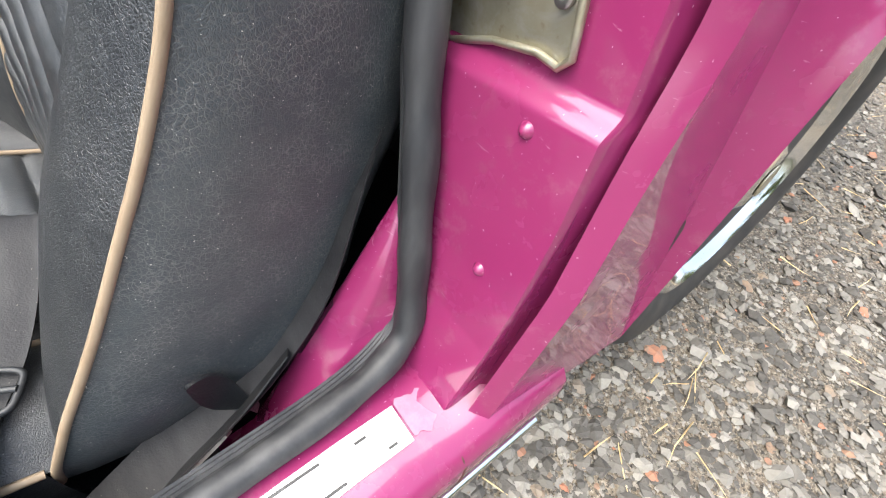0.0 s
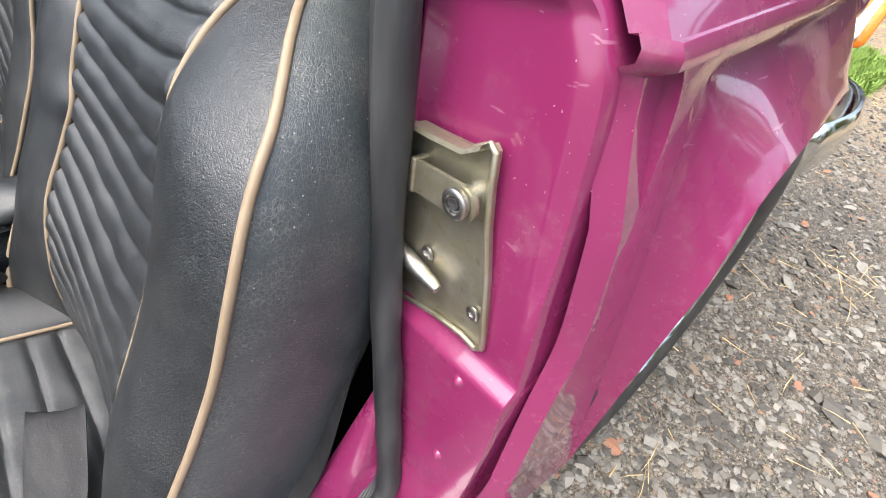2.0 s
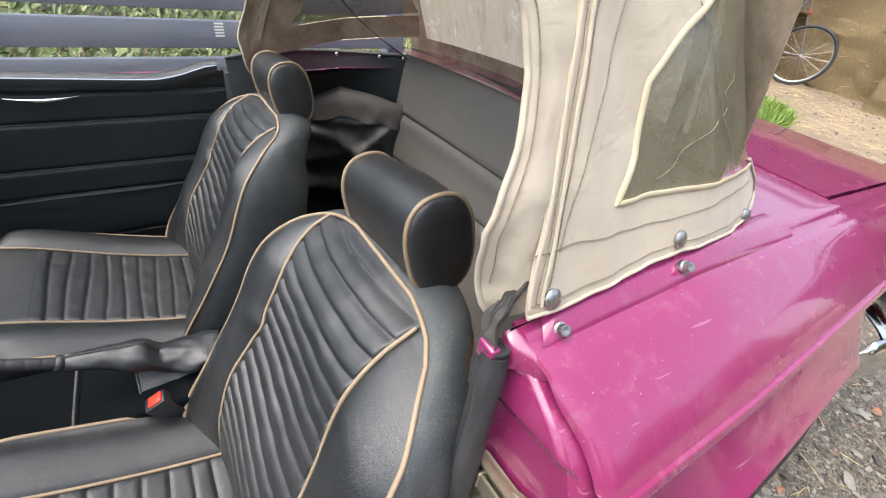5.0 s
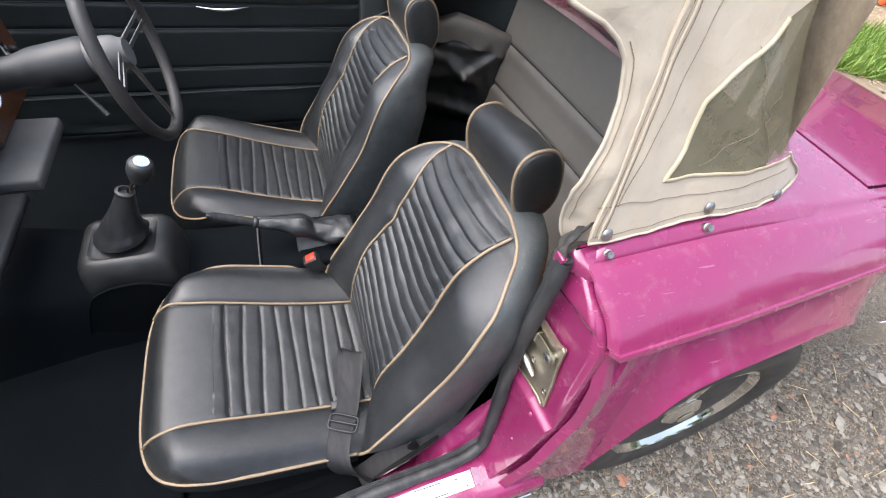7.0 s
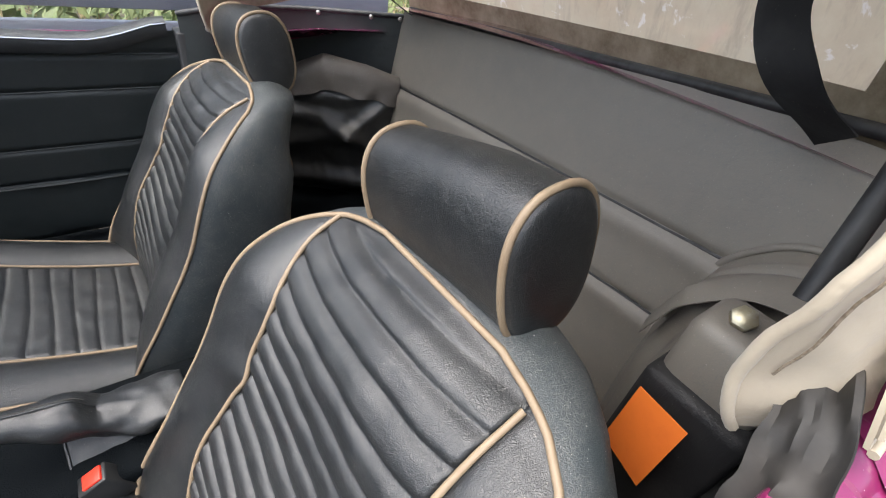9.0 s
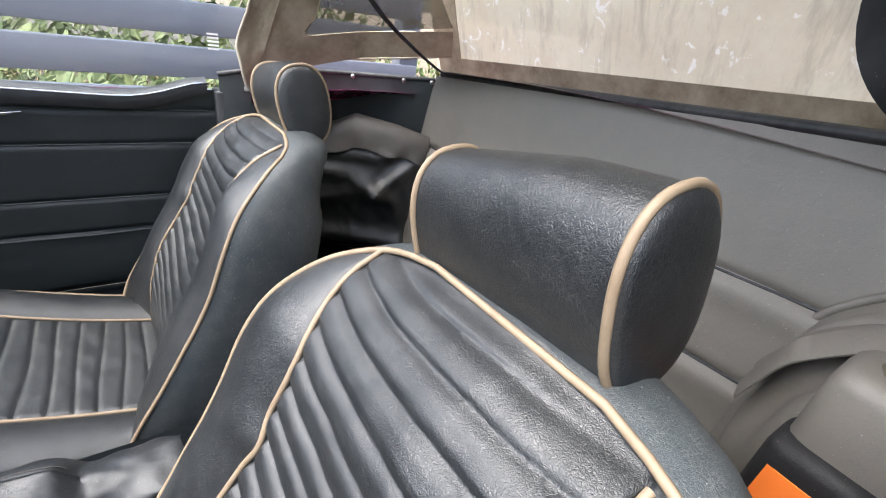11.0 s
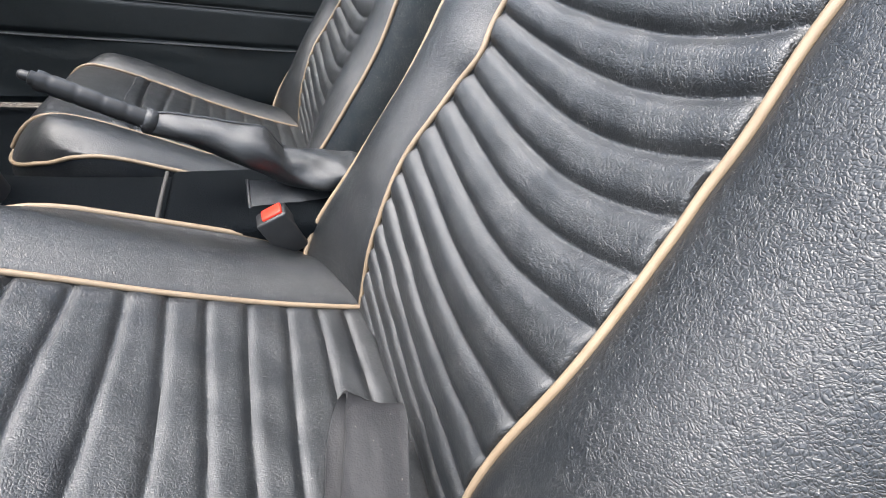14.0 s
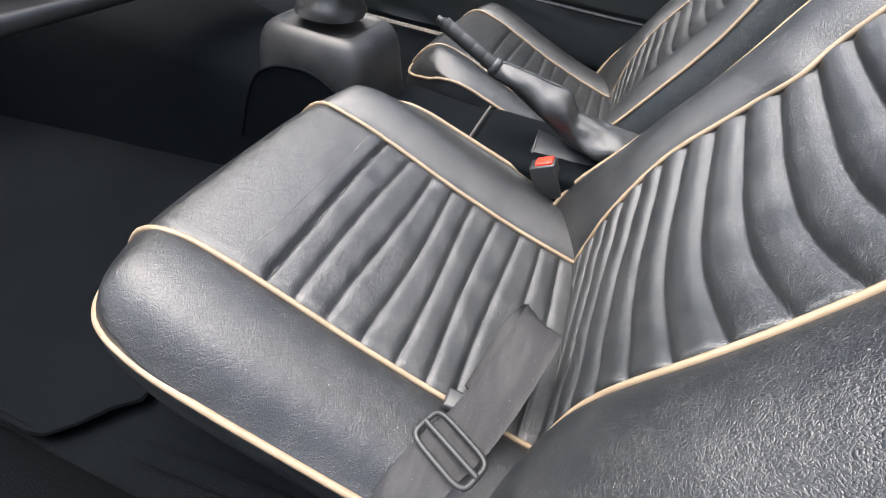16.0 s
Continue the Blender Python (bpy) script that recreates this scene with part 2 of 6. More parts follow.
m = Mat("black_rubber", (0.018, 0.019, 0.021), 0.55)
m.mix(m.ramp(m.noise(40, 5, 0.6, 0, (1, 1, 0.15)), [(0.4, 0.0), (0.8, 0.5)]), (0.10, 0.10, 0.10)).bump(m.noise(160, 4), 0.2, 0.001)
rubber = m.m

m = Mat("tyre_rubber", (0.022, 0.021, 0.02), 0.7)
m.mix(m.ramp(m.noise(20, 5), [(0.4, 0.0), (0.8, 0.5)]), (0.10, 0.085, 0.07)).bump(m.noise(180, 3), 0.2, 0.001)
tyre_mat = m.m

m = Mat("chrome", (0.72, 0.72, 0.70), 0.08, 1.0)
m.rough(m.noise(60, 4), 0.04, 0.18)
chrome = m.m

m = Mat("zinc_plate", (0.44, 0.415, 0.32), 0.38, 0.85)
m.mix(m.ramp(m.noise(45, 6, 0.65), [(0.35, 0.0), (0.7, 0.85)]), (0.36, 0.32, 0.21))
m.mix(m.ramp(m.noise(120, 4), [(0.6, 0.0), (0.75, 0.6)]), (0.20, 0.14, 0.075))
m.mix(m.ramp(m.noise(22, 6, 0.7, 0.8), [(0.50, 0.0), (0.66, 0.7)]), (0.50, 0.49, 0.45))
m.rough(m.noise(80, 5), 0.28, 0.6).bump(m.noise(300, 4), 0.15, 0.0006)
zinc = m.m

m = Mat("steel", (0.45, 0.44, 0.42), 0.3, 1.0)
m.mix(m.ramp(m.noise(150, 4), [(0.5, 0.0), (0.75, 0.6)]), (0.2, 0.16, 0.11)).rough(m.noise(200, 3), 0.2, 0.5)
steel = m.m

m = Mat("canvas", (0.42, 0.368, 0.288), 0.8)
m.mix(m.ramp(m.noise(9, 6, 0.6), [(0.42, 0.0), (0.75, 0.55)]), (0.32, 0.262, 0.19))
m.mix(m.ramp(m.noise(70, 5), [(0.6, 0.0), (0.8, 0.35)]), (0.26, 0.21, 0.16))
m.bump(m.noise(330, 4, 0.6, 0, (1, 1, 1)), 0.22, 0.0010).bump(m.noise(14, 4, 0.5, 0.5), 0.55, 0.008).bump(m.noise(34, 3, 0.5, 0.8), 0.3, 0.004)
m.b.inputs["Sheen Weight"].default_value = 0.15
canvas = m.m

m = Mat("canvas_lining", (0.40, 0.33, 0.24), 0.85)
m.mix(m.ramp(m.noise(12, 6, 0.7), [(0.4, 0.0), (0.7, 0.8)]), (0.13, 0.095, 0.055))
m.bump(m.noise(200, 4), 0.3, 0.001).bump(m.noise(20, 4), 0.4, 0.008)
lining = m.m

m = Mat("window_vinyl", (0.17, 0.155, 0.105), 0.18)
m.b.inputs["Alpha"].default_value = 0.55
m.mix(m.ramp(m.noise(10, 5), [(0.4, 0.0), (0.7, 0.6)]), (0.13, 0.12, 0.075)).bump(m.noise(11, 4, 0.5, 1.0), 0.5, 0.01)
a = m.ramp(m.noise(16, 6, 0.7, 0.6), [(0.3, 0.70), (0.62, 0.80), (0.72, 0.93)])
m.l.new(a, m.b.inputs["Alpha"])
side_window = m.m

m = Mat("rear_window_vinyl", (0.70, 0.64, 0.47), 0.4)
a = m.ramp(m.noise(14, 6, 0.7, 0.4), [(0.3, 0.80), (0.6, 0.88), (0.72, 0.97)])
m.l.new(a, m.b.inputs["Alpha"])
m.mix(m.ramp(m.noise(7, 6, 0.7), [(0.45, 0.0), (0.75, 0.5)]), (0.52, 0.41, 0.27))
m.mix(m.ramp(m.noise(26, 5, 0.7, 0.5), [(0.60, 0.0), (0.64, 0.75)]), (0.88, 0.87, 0.82))
m.mix(m.ramp(m.noise(9, 5, 0.7, 0.3, (1, 2.5, 0.6)), [(0.52, 0.0), (0.70, 0.6)]), (0.36, 0.31, 0.23)).bump(m.noise(9, 4, 0.5, 1.0), 0.5, 0.01)
tl = m.n.new("ShaderNodeBsdfTranslucent")
m.l.new(m.col, tl.inputs["Color"])
mx = m.n.new("ShaderNodeMixShader")
mx.inputs[0].default_value = 0.5
m.l.new(m.b.outputs[0], mx.inputs[1])
m.l.new(tl.outputs[0], mx.inputs[2])
m.l.new(mx.outputs[0], m.n["Material Output"].inputs["Surface"])
rear_window = m.m

m = Mat("cream_binding", (0.50, 0.44, 0.30), 0.75)
m.mix(m.ramp(m.noise(40, 5), [(0.45, 0.0), (0.8, 0.6)]), (0.36, 0.29, 0.17)).bump(m.noise(500, 3), 0.3, 0.0006)
binding = m.m

m = Mat("thread", (0.15, 0.12, 0.085), 0.8)
m.mix(m.ramp(m.noise(600, 1), [(0.4, 0.0), (0.6, 0.6)]), (0.30, 0.25, 0.19))
thread = m.m

m = Mat("door_glass", (0.9, 0.95, 0.95), 0.02)
m.b.inputs["Transmission Weight"].default_value = 1.0
m.b.inputs["IOR"].default_value = 1.45
glass = m.m

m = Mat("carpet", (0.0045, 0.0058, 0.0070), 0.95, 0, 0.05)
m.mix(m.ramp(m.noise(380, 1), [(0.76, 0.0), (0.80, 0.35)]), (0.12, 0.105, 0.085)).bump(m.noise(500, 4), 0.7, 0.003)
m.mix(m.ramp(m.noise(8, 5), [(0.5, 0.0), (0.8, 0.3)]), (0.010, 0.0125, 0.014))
carpet = m.m

m = Mat("grey_binding", (0.060, 0.057, 0.052), 0.8)
m.mix(m.ramp(m.noise(60, 4), [(0.4, 0.0), (0.8, 0.6)]), (0.07, 0.068, 0.064)).bump(m.noise(600, 2), 0.3, 0.0006)
binding_grey = m.m

m = Mat("black_plastic", (0.016, 0.017, 0.018), 0.45)
m.mix(m.ramp(m.noise(20, 4), [(0.4, 0.0), (0.8, 0.4)]), (0.06, 0.06, 0.06)).rough(m.noise(40, 3), 0.38, 0.55).bump(m.noise(350, 3), 0.15, 0.0006)
plastic = m.m

m = Mat("grey_dash_vinyl", (0.10, 0.10, 0.10), 0.55)
m.mix(m.ramp(m.noise(12, 4), [(0.4, 0.0), (0.8, 0.5)]), (0.17, 0.17, 0.165)).bump(m.noise(300, 4), 0.25, 0.0008)
dash_vinyl = m.m

m = Mat("walnut", (0.20, 0.075, 0.030), 0.3, 0, 0.5, 0.4)
m.mix(m.ramp(m.noise(9, 6, 0.6, 1.5, (1, 1, 7)), [(0.35, 0.0), (0.65, 0.9)]), (0.09, 0.03, 0.014)).bump(m.noise(90, 4), 0.1, 0.001)
walnut = m.m

m = Mat("webbing", (0.013, 0.013, 0.0145), 0.62, 0, 0.35)
m.mix(m.ramp(m.noise(60, 4, 0.6, 0.3, (1, 0.25, 0.25)), [(0.42, 0.0), (0.7, 0.7)]), (0.035, 0.035, 0.036))
m.mix(m.ramp(m.noise(420, 1), [(0.76, 0.0), (0.79, 0.4)]), (0.25, 0.23, 0.20)).bump(m.noise(700, 2, 0.5, 0, (1, 1, 0.3)), 0.4, 0.0008).bump(m.noise(260, 2), 0.3, 0.0008)
webbing = m.m

red_plastic = Mat("red_plastic", (0.75, 0.04, 0.02), 0.4)
red_plastic.mix(red_plastic.ramp(red_plastic.noise(60, 3), [(0.5, 0.0), (0.8, 0.3)]), (0.5, 0.03, 0.02))
red_plastic = red_plastic.m
m = Mat("orange_tag", (0.85, 0.20, 0.03), 0.6)
m.mix(m.ramp(m.noise(40, 4), [(0.5, 0.0), (0.8, 0.4)]), (0.7, 0.14, 0.02)).bump(m.noise(200, 3), 0.2, 0.0008)
orange_tag = m.m
m = Mat("orange_lens", (0.9, 0.22, 0.02), 0.12)
m.bump(m.voronoi(140), 0.5, 0.002)
orange_lens = m.m
m = Mat("rusty_joint", (0.09, 0.035, 0.022), 0.8)
m.mix(m.ramp(m.noise(200, 4), [(0.4, 0.0), (0.65, 0.8)]), (0.03, 0.012, 0.014)).bump(m.noise(500, 3), 0.3, 0.0006)
rust_line = m.m

m = Mat("worn_lilac_paint", (0.25, 0.135, 0.205), 0.55)
m.mix(m.ramp(m.noise(90, 5, 0.6), [(0.4, 0.0), (0.7, 0.7)]), (0.33, 0.22, 0.29)).bump(m.noise(300, 3), 0.2, 0.0005)
worn_paint = m.m

m = Mat("white_sticker", (0.78, 0.77, 0.74), 0.5)
m.mix(m.ramp(m.noise(90, 6, 0.7), [(0.58, 0.0), (0.72, 0.8)]), (0.35, 0.32, 0.27))
sticker = m.m
m = Mat("dark_print", (0.03, 0.03, 0.03), 0.6)
m.mix(m.ramp(m.noise(200, 3), [(0.5, 0.0), (0.8, 0.3)]), (0.2, 0.2, 0.2))
dark_print = m.m
m = Mat("blue_badge", (0.25, 0.40, 0.62), 0.3)
m.mix(m.ramp(m.noise(300, 2), [(0.5, 0.0), (0.6, 0.8)]), (0.7, 0.75, 0.8))
badge = m.m
m = Mat("leather_wheel", (0.034, 0.032, 0.031), 0.48)
m.bump(m.noise(300, 4), 0.35, 0.001).mix(m.ramp(m.noise(60, 4), [(0.5, 0.0), (0.8, 0.4)]), (0.08, 0.075, 0.07))
rim_leather = m.m
m = Mat("gauge_face", (0.012, 0.012, 0.012), 0.3)
m.mix(m.ramp(m.noise(150, 2), [(0.68, 0.0), (0.72, 0.5)]), (0.5, 0.5, 0.5))
gauge_face = m.m

# outside
m = Mat("gravel", (0.066, 0.057, 0.048), 0.9)
m.mix(m.ramp(m.voronoi(70, "F1", None, "Distance"), [(0.1, 0.5), (0.5, 0.0)]), (0.18, 0.165, 0.145))
m.mix(m.ramp(m.noise(2.2, 6, 0.65), [(0.40, 0.0), (0.68, 0.85)]), (0.085, 0.066, 0.05))
m.mix(m.ramp(m.noise(0.45, 3), [(0.5, 0.0), (0.72, 0.65)]), (0.24, 0.19, 0.125))
m.mix(m.ramp(m.noise(210, 4, 0.7), [(0.50, 0.0), (0.60, 0.75)]), (0.28, 0.25, 0.20))
# dark pits: shade between the stones put into the colour
m.mix(m.ramp(m.noise(170, 3, 0.7), [(0.40, 0.85), (0.48, 0.0)]), (0.022, 0.02, 0.017))
where = m.n.new("ShaderNodeSeparateXYZ")
m.l.new(m.co, where.inputs[0])
far_x = m.n.new("ShaderNodeMapRange")
far_x.inputs["From Min"].default_value, far_x.inputs["From Max"].default_value = 1.9, 3.6
m.l.new(where.outputs["X"], far_x.inputs[0])
blend = m.n.new("ShaderNodeMath")
blend.operation = "MULTIPLY"
m.l.new(far_x.outputs[0], blend.inputs[0])
m.l.new(m.ramp(m.noise(1.6, 5, 0.65), [(0.30, 0.45), (0.62, 0.95)]), blend.inputs[1])
m.mix(blend.outputs[0], (0.27, 0.205, 0.135))
m.bump(m.voronoi(55), 0.9, 0.010).bump(m.noise(190, 4), 0.8, 0.006)
gravel = m.m

m = Mat("stone", (0.22, 0.21, 0.195), 0.85)
r = m.n.new("ShaderNodeValToRGB")
for pos, c in ((0.3, (0.075, 0.070, 0.062)), (0.55, (0.135, 0.124, 0.105)), (0.76, (0.20, 0.188, 0.165)), (0.94, (0.26, 0.245, 0.21)), (0.975, (0.19, 0.135, 0.09))):
    e = r.color_ramp.elements.new(pos)
    e.color = (*c, 1)
r.color_ramp.elements[0].color = (0.050, 0.045, 0.038, 1)
r.color_ramp.elements[-1].color = (0.34, 0.14, 0.08, 1)
m.l.new(m.island(), r.inputs[0])
m.col = r.outputs[0]
m.mix(m.ramp(m.noise(120, 5), [(0.4, 0.0), (0.75, 0.4)]), (0.12, 0.11, 0.095))
m.bump(m.noise(260, 4), 0.5, 0.002)
stone = m.m

m = Mat("straw", (0.46, 0.33, 0.16), 0.75)
m.mix(m.ramp(m.island(), [(0.0, 0.0), (1.0, 0.8)]), (0.62, 0.50, 0.28))
straw_mat = m.m
m = Mat("grass", (0.10, 0.19, 0.025), 0.6)
m.mix(m.ramp(m.island(), [(0.0, 0.0), (1.0, 0.8)]), (0.22, 0.30, 0.05))
grass_mat = m.m
m = Mat("leaves", (0.075, 0.115, 0.03), 0.6)
m.mix(m.ramp(m.island(), [(0.0, 0.0), (1.0, 0.85)]), (0.20, 0.22, 0.08))
leaf_mat = m.m
m = Mat("hay", (0.36, 0.27, 0.14), 0.9)
m.mix(m.ramp(m.noise(30, 6, 0.7, 0.5, (1, 4, 1)), [(0.35, 0.0), (0.7, 0.9)]), (0.20, 0.14, 0.07)).bump(m.noise(70, 6, 0.7, 0, (1, 5, 1)), 0.9, 0.03)
hay_mat = m.m
m = Mat("weathered_boards", (0.19, 0.155, 0.12), 0.85)
m.mix(m.ramp(m.noise(5, 6, 0.6, 0.8, (7, 7, 0.6)), [(0.35, 0.0), (0.7, 0.85)]), (0.095, 0.075, 0.058)).bump(m.noise(30, 5, 0.6, 0, (6, 6, 0.5)), 0.5, 0.004)
old_wood = m.m
m = Mat("pale_board", (0.42, 0.32, 0.20), 0.8)
m.mix(m.ramp(m.noise(5, 6, 0.6, 0.8, (1, 7, 7)), [(0.35, 0.0), (0.7, 0.7)]), (0.28, 0.20, 0.12)).bump(m.noise(30, 5, 0.6), 0.3, 0.003)
new_wood = m.m
m = Mat("grey_painted_rail", (0.19, 0.20, 0.24), 0.7)
m.mix(m.ramp(m.noise(6, 6, 0.6, 0.5, (0.6, 5, 5)), [(0.4, 0.0), (0.75, 0.6)]), (0.26, 0.27, 0.30)).bump(m.noise(40, 5, 0.6, 0, (0.4, 5, 5)), 0.3, 0.003)
rail_mat = m.m
m = Mat("bin_plastic", (0.02, 0.024, 0.03), 0.45)
m.mix(m.ramp(m.noise(5, 4), [(0.45, 0.0), (0.8, 0.5)]), (0.06, 0.06, 0.06))
bin_mat = m.m
m = Mat("bike_frame_paint", (0.20, 0.17, 0.19), 0.35, 0.3)
m.mix(m.ramp(m.noise(30, 4), [(0.5, 0.0), (0.8, 0.5)]), (0.12, 0.07, 0.05))
bike_mat = m.m
m = Mat("pink_plastic", (0.75, 0.28, 0.35), 0.5)
m.mix(m.ramp(m.noise(20, 3), [(0.5, 0.0), (0.8, 0.3)]), (0.6, 0.2, 0.25))
pink = m.m
m = Mat("orange_plastic", (0.70, 0.13, 0.03), 0.5)
m.mix(m.ramp(m.noise(20, 3), [(0.5, 0.0), (0.8, 0.3)]), (0.5, 0.09, 0.02))
orange = m.m


# ---- the car's body ----
car = thing("convertible_car", (0.69, 0.19, 0.0), "glossy magenta convertible car with open near doorway", "car")
MID = 0.215


def crease(x):
    return table([(0.26, -0.490), (0.5, -0.486), (0.9, -0.466), (1.2, -0.440), (1.5, -0.400), (1.62, -0.36)], x), table([(0.26, 0.688), (0.5, 0.694), (0.9, 0.702), (1.2, 0.690), (1.5, 0.655), (1.62, 0.63)], x)


def arch(x):
    """Height of the wheel opening above this place, or of the body's lower edge."""
    low = table([(0.2, 0.175), (0.36, 0.19), (1.0, 0.30), (1.3, 0.34), (1.62, 0.40)], x)
    f = abs(x - 0.70) / 0.302
    if f < 1:
        return max(low, 0.27 + 0.33 * (1 - f ** 6) ** (1 / 3) - 0.06 * max(0.0, x - 0.5))
    return low


def deck(x):
    return table([(0.2, 0.770), (0.3, 0.782), (0.5, 0.794), (0.7, 0.791), (0.9, 0.786), (1.2, 0.766), (1.5, 0.725), (1.64, 0.67)], x)


def wing(x):
    """One cross-section of the near wing, from the deck's edge down to the lower lip."""
    cy, cz = crease(x)
    d = deck(x)
    tail = smooth(1.35, 1.64, x)
    keys = [(-0.345, d - 0.011), (-0.362, d - 0.012), (-0.372, d - 0.018), (-0.385, d - 0.020), (-0.399, lerp(d, cz, 0.24)), (-0.425, lerp(d, cz, 0.38)), (-0.452, lerp(d, cz, 0.55)), (-0.474, lerp(d, cz, 0.75)), (-0.489, lerp(d, cz, 0.95))]
    shift = cy + 0.490
    pts = [Vector((x, y + shift * smooth(-0.34, -0.49, y) + tail * 0.03, z)) for y, z in keys]
    pts = spline(pts, 4)
    pts += [Vector((x, cy - 0.003, cz + 0.006)), Vector((x, cy - 0.007, cz + 0.001)), Vector((x, cy - 0.007, cz - 0.005)), Vector((x, cy + 0.005, cz - 0.012))]
    lo = arch(x)
    flare = 0.95 * smooth(0.268, 0.43, x) * smooth(0.990, 0.945, x)
    n = 26
    for k in range(1, n + 1):
        z = lerp(cz - 0.012, lo, k / n)
        h = cz - z
        flat = table([(0.0, -0.006), (0.015, -0.005), (0.04, 0.003), (0.09, 0.022), (0.16, 0.034), (0.25, 0.043), (0.34, 0.055), (0.5, 0.058)], h)
        span = max(cz - lo, 0.09)
        tip = table([(0.09, 0.050), (0.12, 0.054), (0.18, 0.064), (0.38, 0.076), (0.5, 0.080)], span)
        full = table([(0.0, -0.006), (0.012, -0.012), (0.025, -0.015), (0.035, -0.014)], h)
        if h > 0.035:
            full = lerp(-0.014, tip, ((h - 0.035) / (span - 0.035)) ** 0.9)
        y = cy - lerp(flat, full * lerp(1.0, 0.85, smooth(0.52, 0.90, x)), flare)
        y += 0.052 * smooth(0.945, 0.985, x) * smooth(0.03, 0.16, h)
        bulge = flare * 0.004 * smooth(0.02, 0.0, z - lo) * smooth(0.35, 0.5, lo)
        pts.append(Vector((x, y - bulge + 0.02 * tail, z)))
    last = pts[-1].copy()
    pts.append(last + Vector((0, 0.006, -0.004)))
    pts.append(last + Vector((0, 0.022, 0.002)))
    return pts


xs = [0.272, 0.28, 0.29, 0.30] + [0.31 + 0.0125 * k for k in range(60)]
xs = [x for x in xs if x < 1.04] + [1.04 + 0.03 * k for k in range(20)]
rows = [wing(x) for x in xs]
for r in rows:
    for v in r:
        v.x += (table([(0.19, -0.067), (0.35, -0.029), (0.50, 0.007)], v.z) if v.z < 0.72 else 0.007 * smooth(0.75, 0.72, v.z)) * smooth(0.40, 0.272, v.x)
for v in rows[0]:
    v.y += 0.011 * smooth(-0.39, -0.44, v.y)
lip = [v + Vector((-0.002, 0.004 * smooth(-0.39, -0.44, v.y), -0.004 * smooth(-0.48, -0.44, v.y))) for v in rows[0]]
edge_in = [v + Vector((0.048, 0.004, 0)) for v in lip]
rear_wing = part("rear_wing", loft([edge_in, lip] + rows), paint, car)
tail_x = xs[-1]
cap = [rows[-1]]
for f, dx in ((0.06, 0.022), (0.2, 0.04), (0.5, 0.05), (1.0, 0.055)):
    cap.append([Vector((v.x + dx, lerp(v.y, MID, f), lerp(v.z, 0.5, 0.15 * f))) for v in rows[-1]])
part("tail_panel", loft(cap), paint, car)
mirror = [[Vector((v.x, 2 * MID - v.y, v.z - 0.125)) for v in r] for r in rows]
part("rear_wing", loft(mirror), paint, car)

# deck, boot lid and their seams
ys = [-0.345 + 0.0475 * k for k in range(24)]


def deck_z(x, y):
    f = (y + 0.345) / 1.09
    return deck(x) - 0.011 - 0.06 * f + 0.022 * math.sin(math.pi * min(1, max(0, f)))


dx = [0.66 + 0.02 * k for k in range(13)]
part("rear_deck", loft([[Vector((min(x, 0.899), y, deck_z(x, y))) for y in ys] for x in dx]), paint, car)
lid_y = [-0.338 + 0.0467 * k for k in range(24)]
lid = []
for x in [0.906 + 0.03 * k for k in range(25)]:
    lid.append([Vector((x, y, deck_z(x, y) + 0.001)) for y in lid_y])
first = [v + Vector((0.0, 0, -0.02)) for v in lid[0]]
edge_near = [[r[0] + Vector((0, 0, -0.02)), r[0]] for r in lid]
boot = part("boot_lid", loft([first] + lid), paint, car, "magenta boot lid")
part("lid_side", loft(edge_near), paint, boot)
part("seam_gap", block(0.88, 1.6, -0.36, 0.70, 0.60, 0.66, 0.0), rubber, car)
ledge = [[Vector((x, -0.352 + 0.01 * k, deck(x) - 0.004 + 0.004 * math.sin(k * 0.8))) for k in range(-1, 2)] for x in dx]

# raised strip for the hood studs
strip = []
for k in range(46):
    row = []
    for g, (y, drop, lift) in enumerate(((-0.381, 0.0265, 0.0), (-0.377, 0.0205, 0.45), (-0.373, 0.0165, 1.0), (-0.360, 0.010, 1.0), (-0.350, 0.0085, 1.0), (-0.330, 0.011, 0.2))):
        x = lerp(0.270 + 0.007 * g, 0.72, k / 45)
        h = 0.0045 * smooth(0.0, 1.2, k) * smooth(45, 26, k) * lift
        row.append(Vector((x, y, deck(x) - drop + h)))
    strip.append(row)
part("stud_strip", loft(strip), paint, car)


# door pillar face with its recess for the striker
def jamb_x(y, z):
    low = table([(0.19, 0.186), (0.24, 0.203), (0.28, 0.216), (0.33, 0.2265), (0.39, 0.235), (0.46, 0.2435)], z)
    high = 0.258 + 0.04 * (z - 0.5)
    ledge_z = 0.4435 - 0.11 * (y + 0.424)
    f = smooth(0.0, 0.014, z - ledge_z)
    x = lerp(low, high, f)
    step = z - (0.679 - 0.17 * (y + 0.357))
    x -= 0.0065 * smooth(-0.002, 0.012, step) * smooth(0.070, 0.012, step) * smooth(-0.484, -0.462, y)
    return x + 0.005 * smooth(0.46, 0.62, z) * smooth(0.018, 0.0, y - jamb_out(z)) ** 2


outer = [(q.y, q.z) for q in spline([(0, -0.529, 0.19), (0, -0.527, 0.35), (0, -0.520, 0.45), (0, -0.508, 0.53), (0, -0.498, 0.60), (0, -0.488, 0.66), (0, -0.479, 0.684), (0, -0.464, 0.704), (0, -0.440, 0.722), (0, -0.404, 0.738), (0, -0.375, 0.754)], 10)]
outer = [(z, y) for y, z in outer]


def jamb_out(z):
    return table(outer, z) + 0.009


def jamb_in(z):
    return table([(0.19, -0.445), (0.3, -0.405), (0.42, -0.388), (0.5, -0.372), (0.76, -0.348)], z)


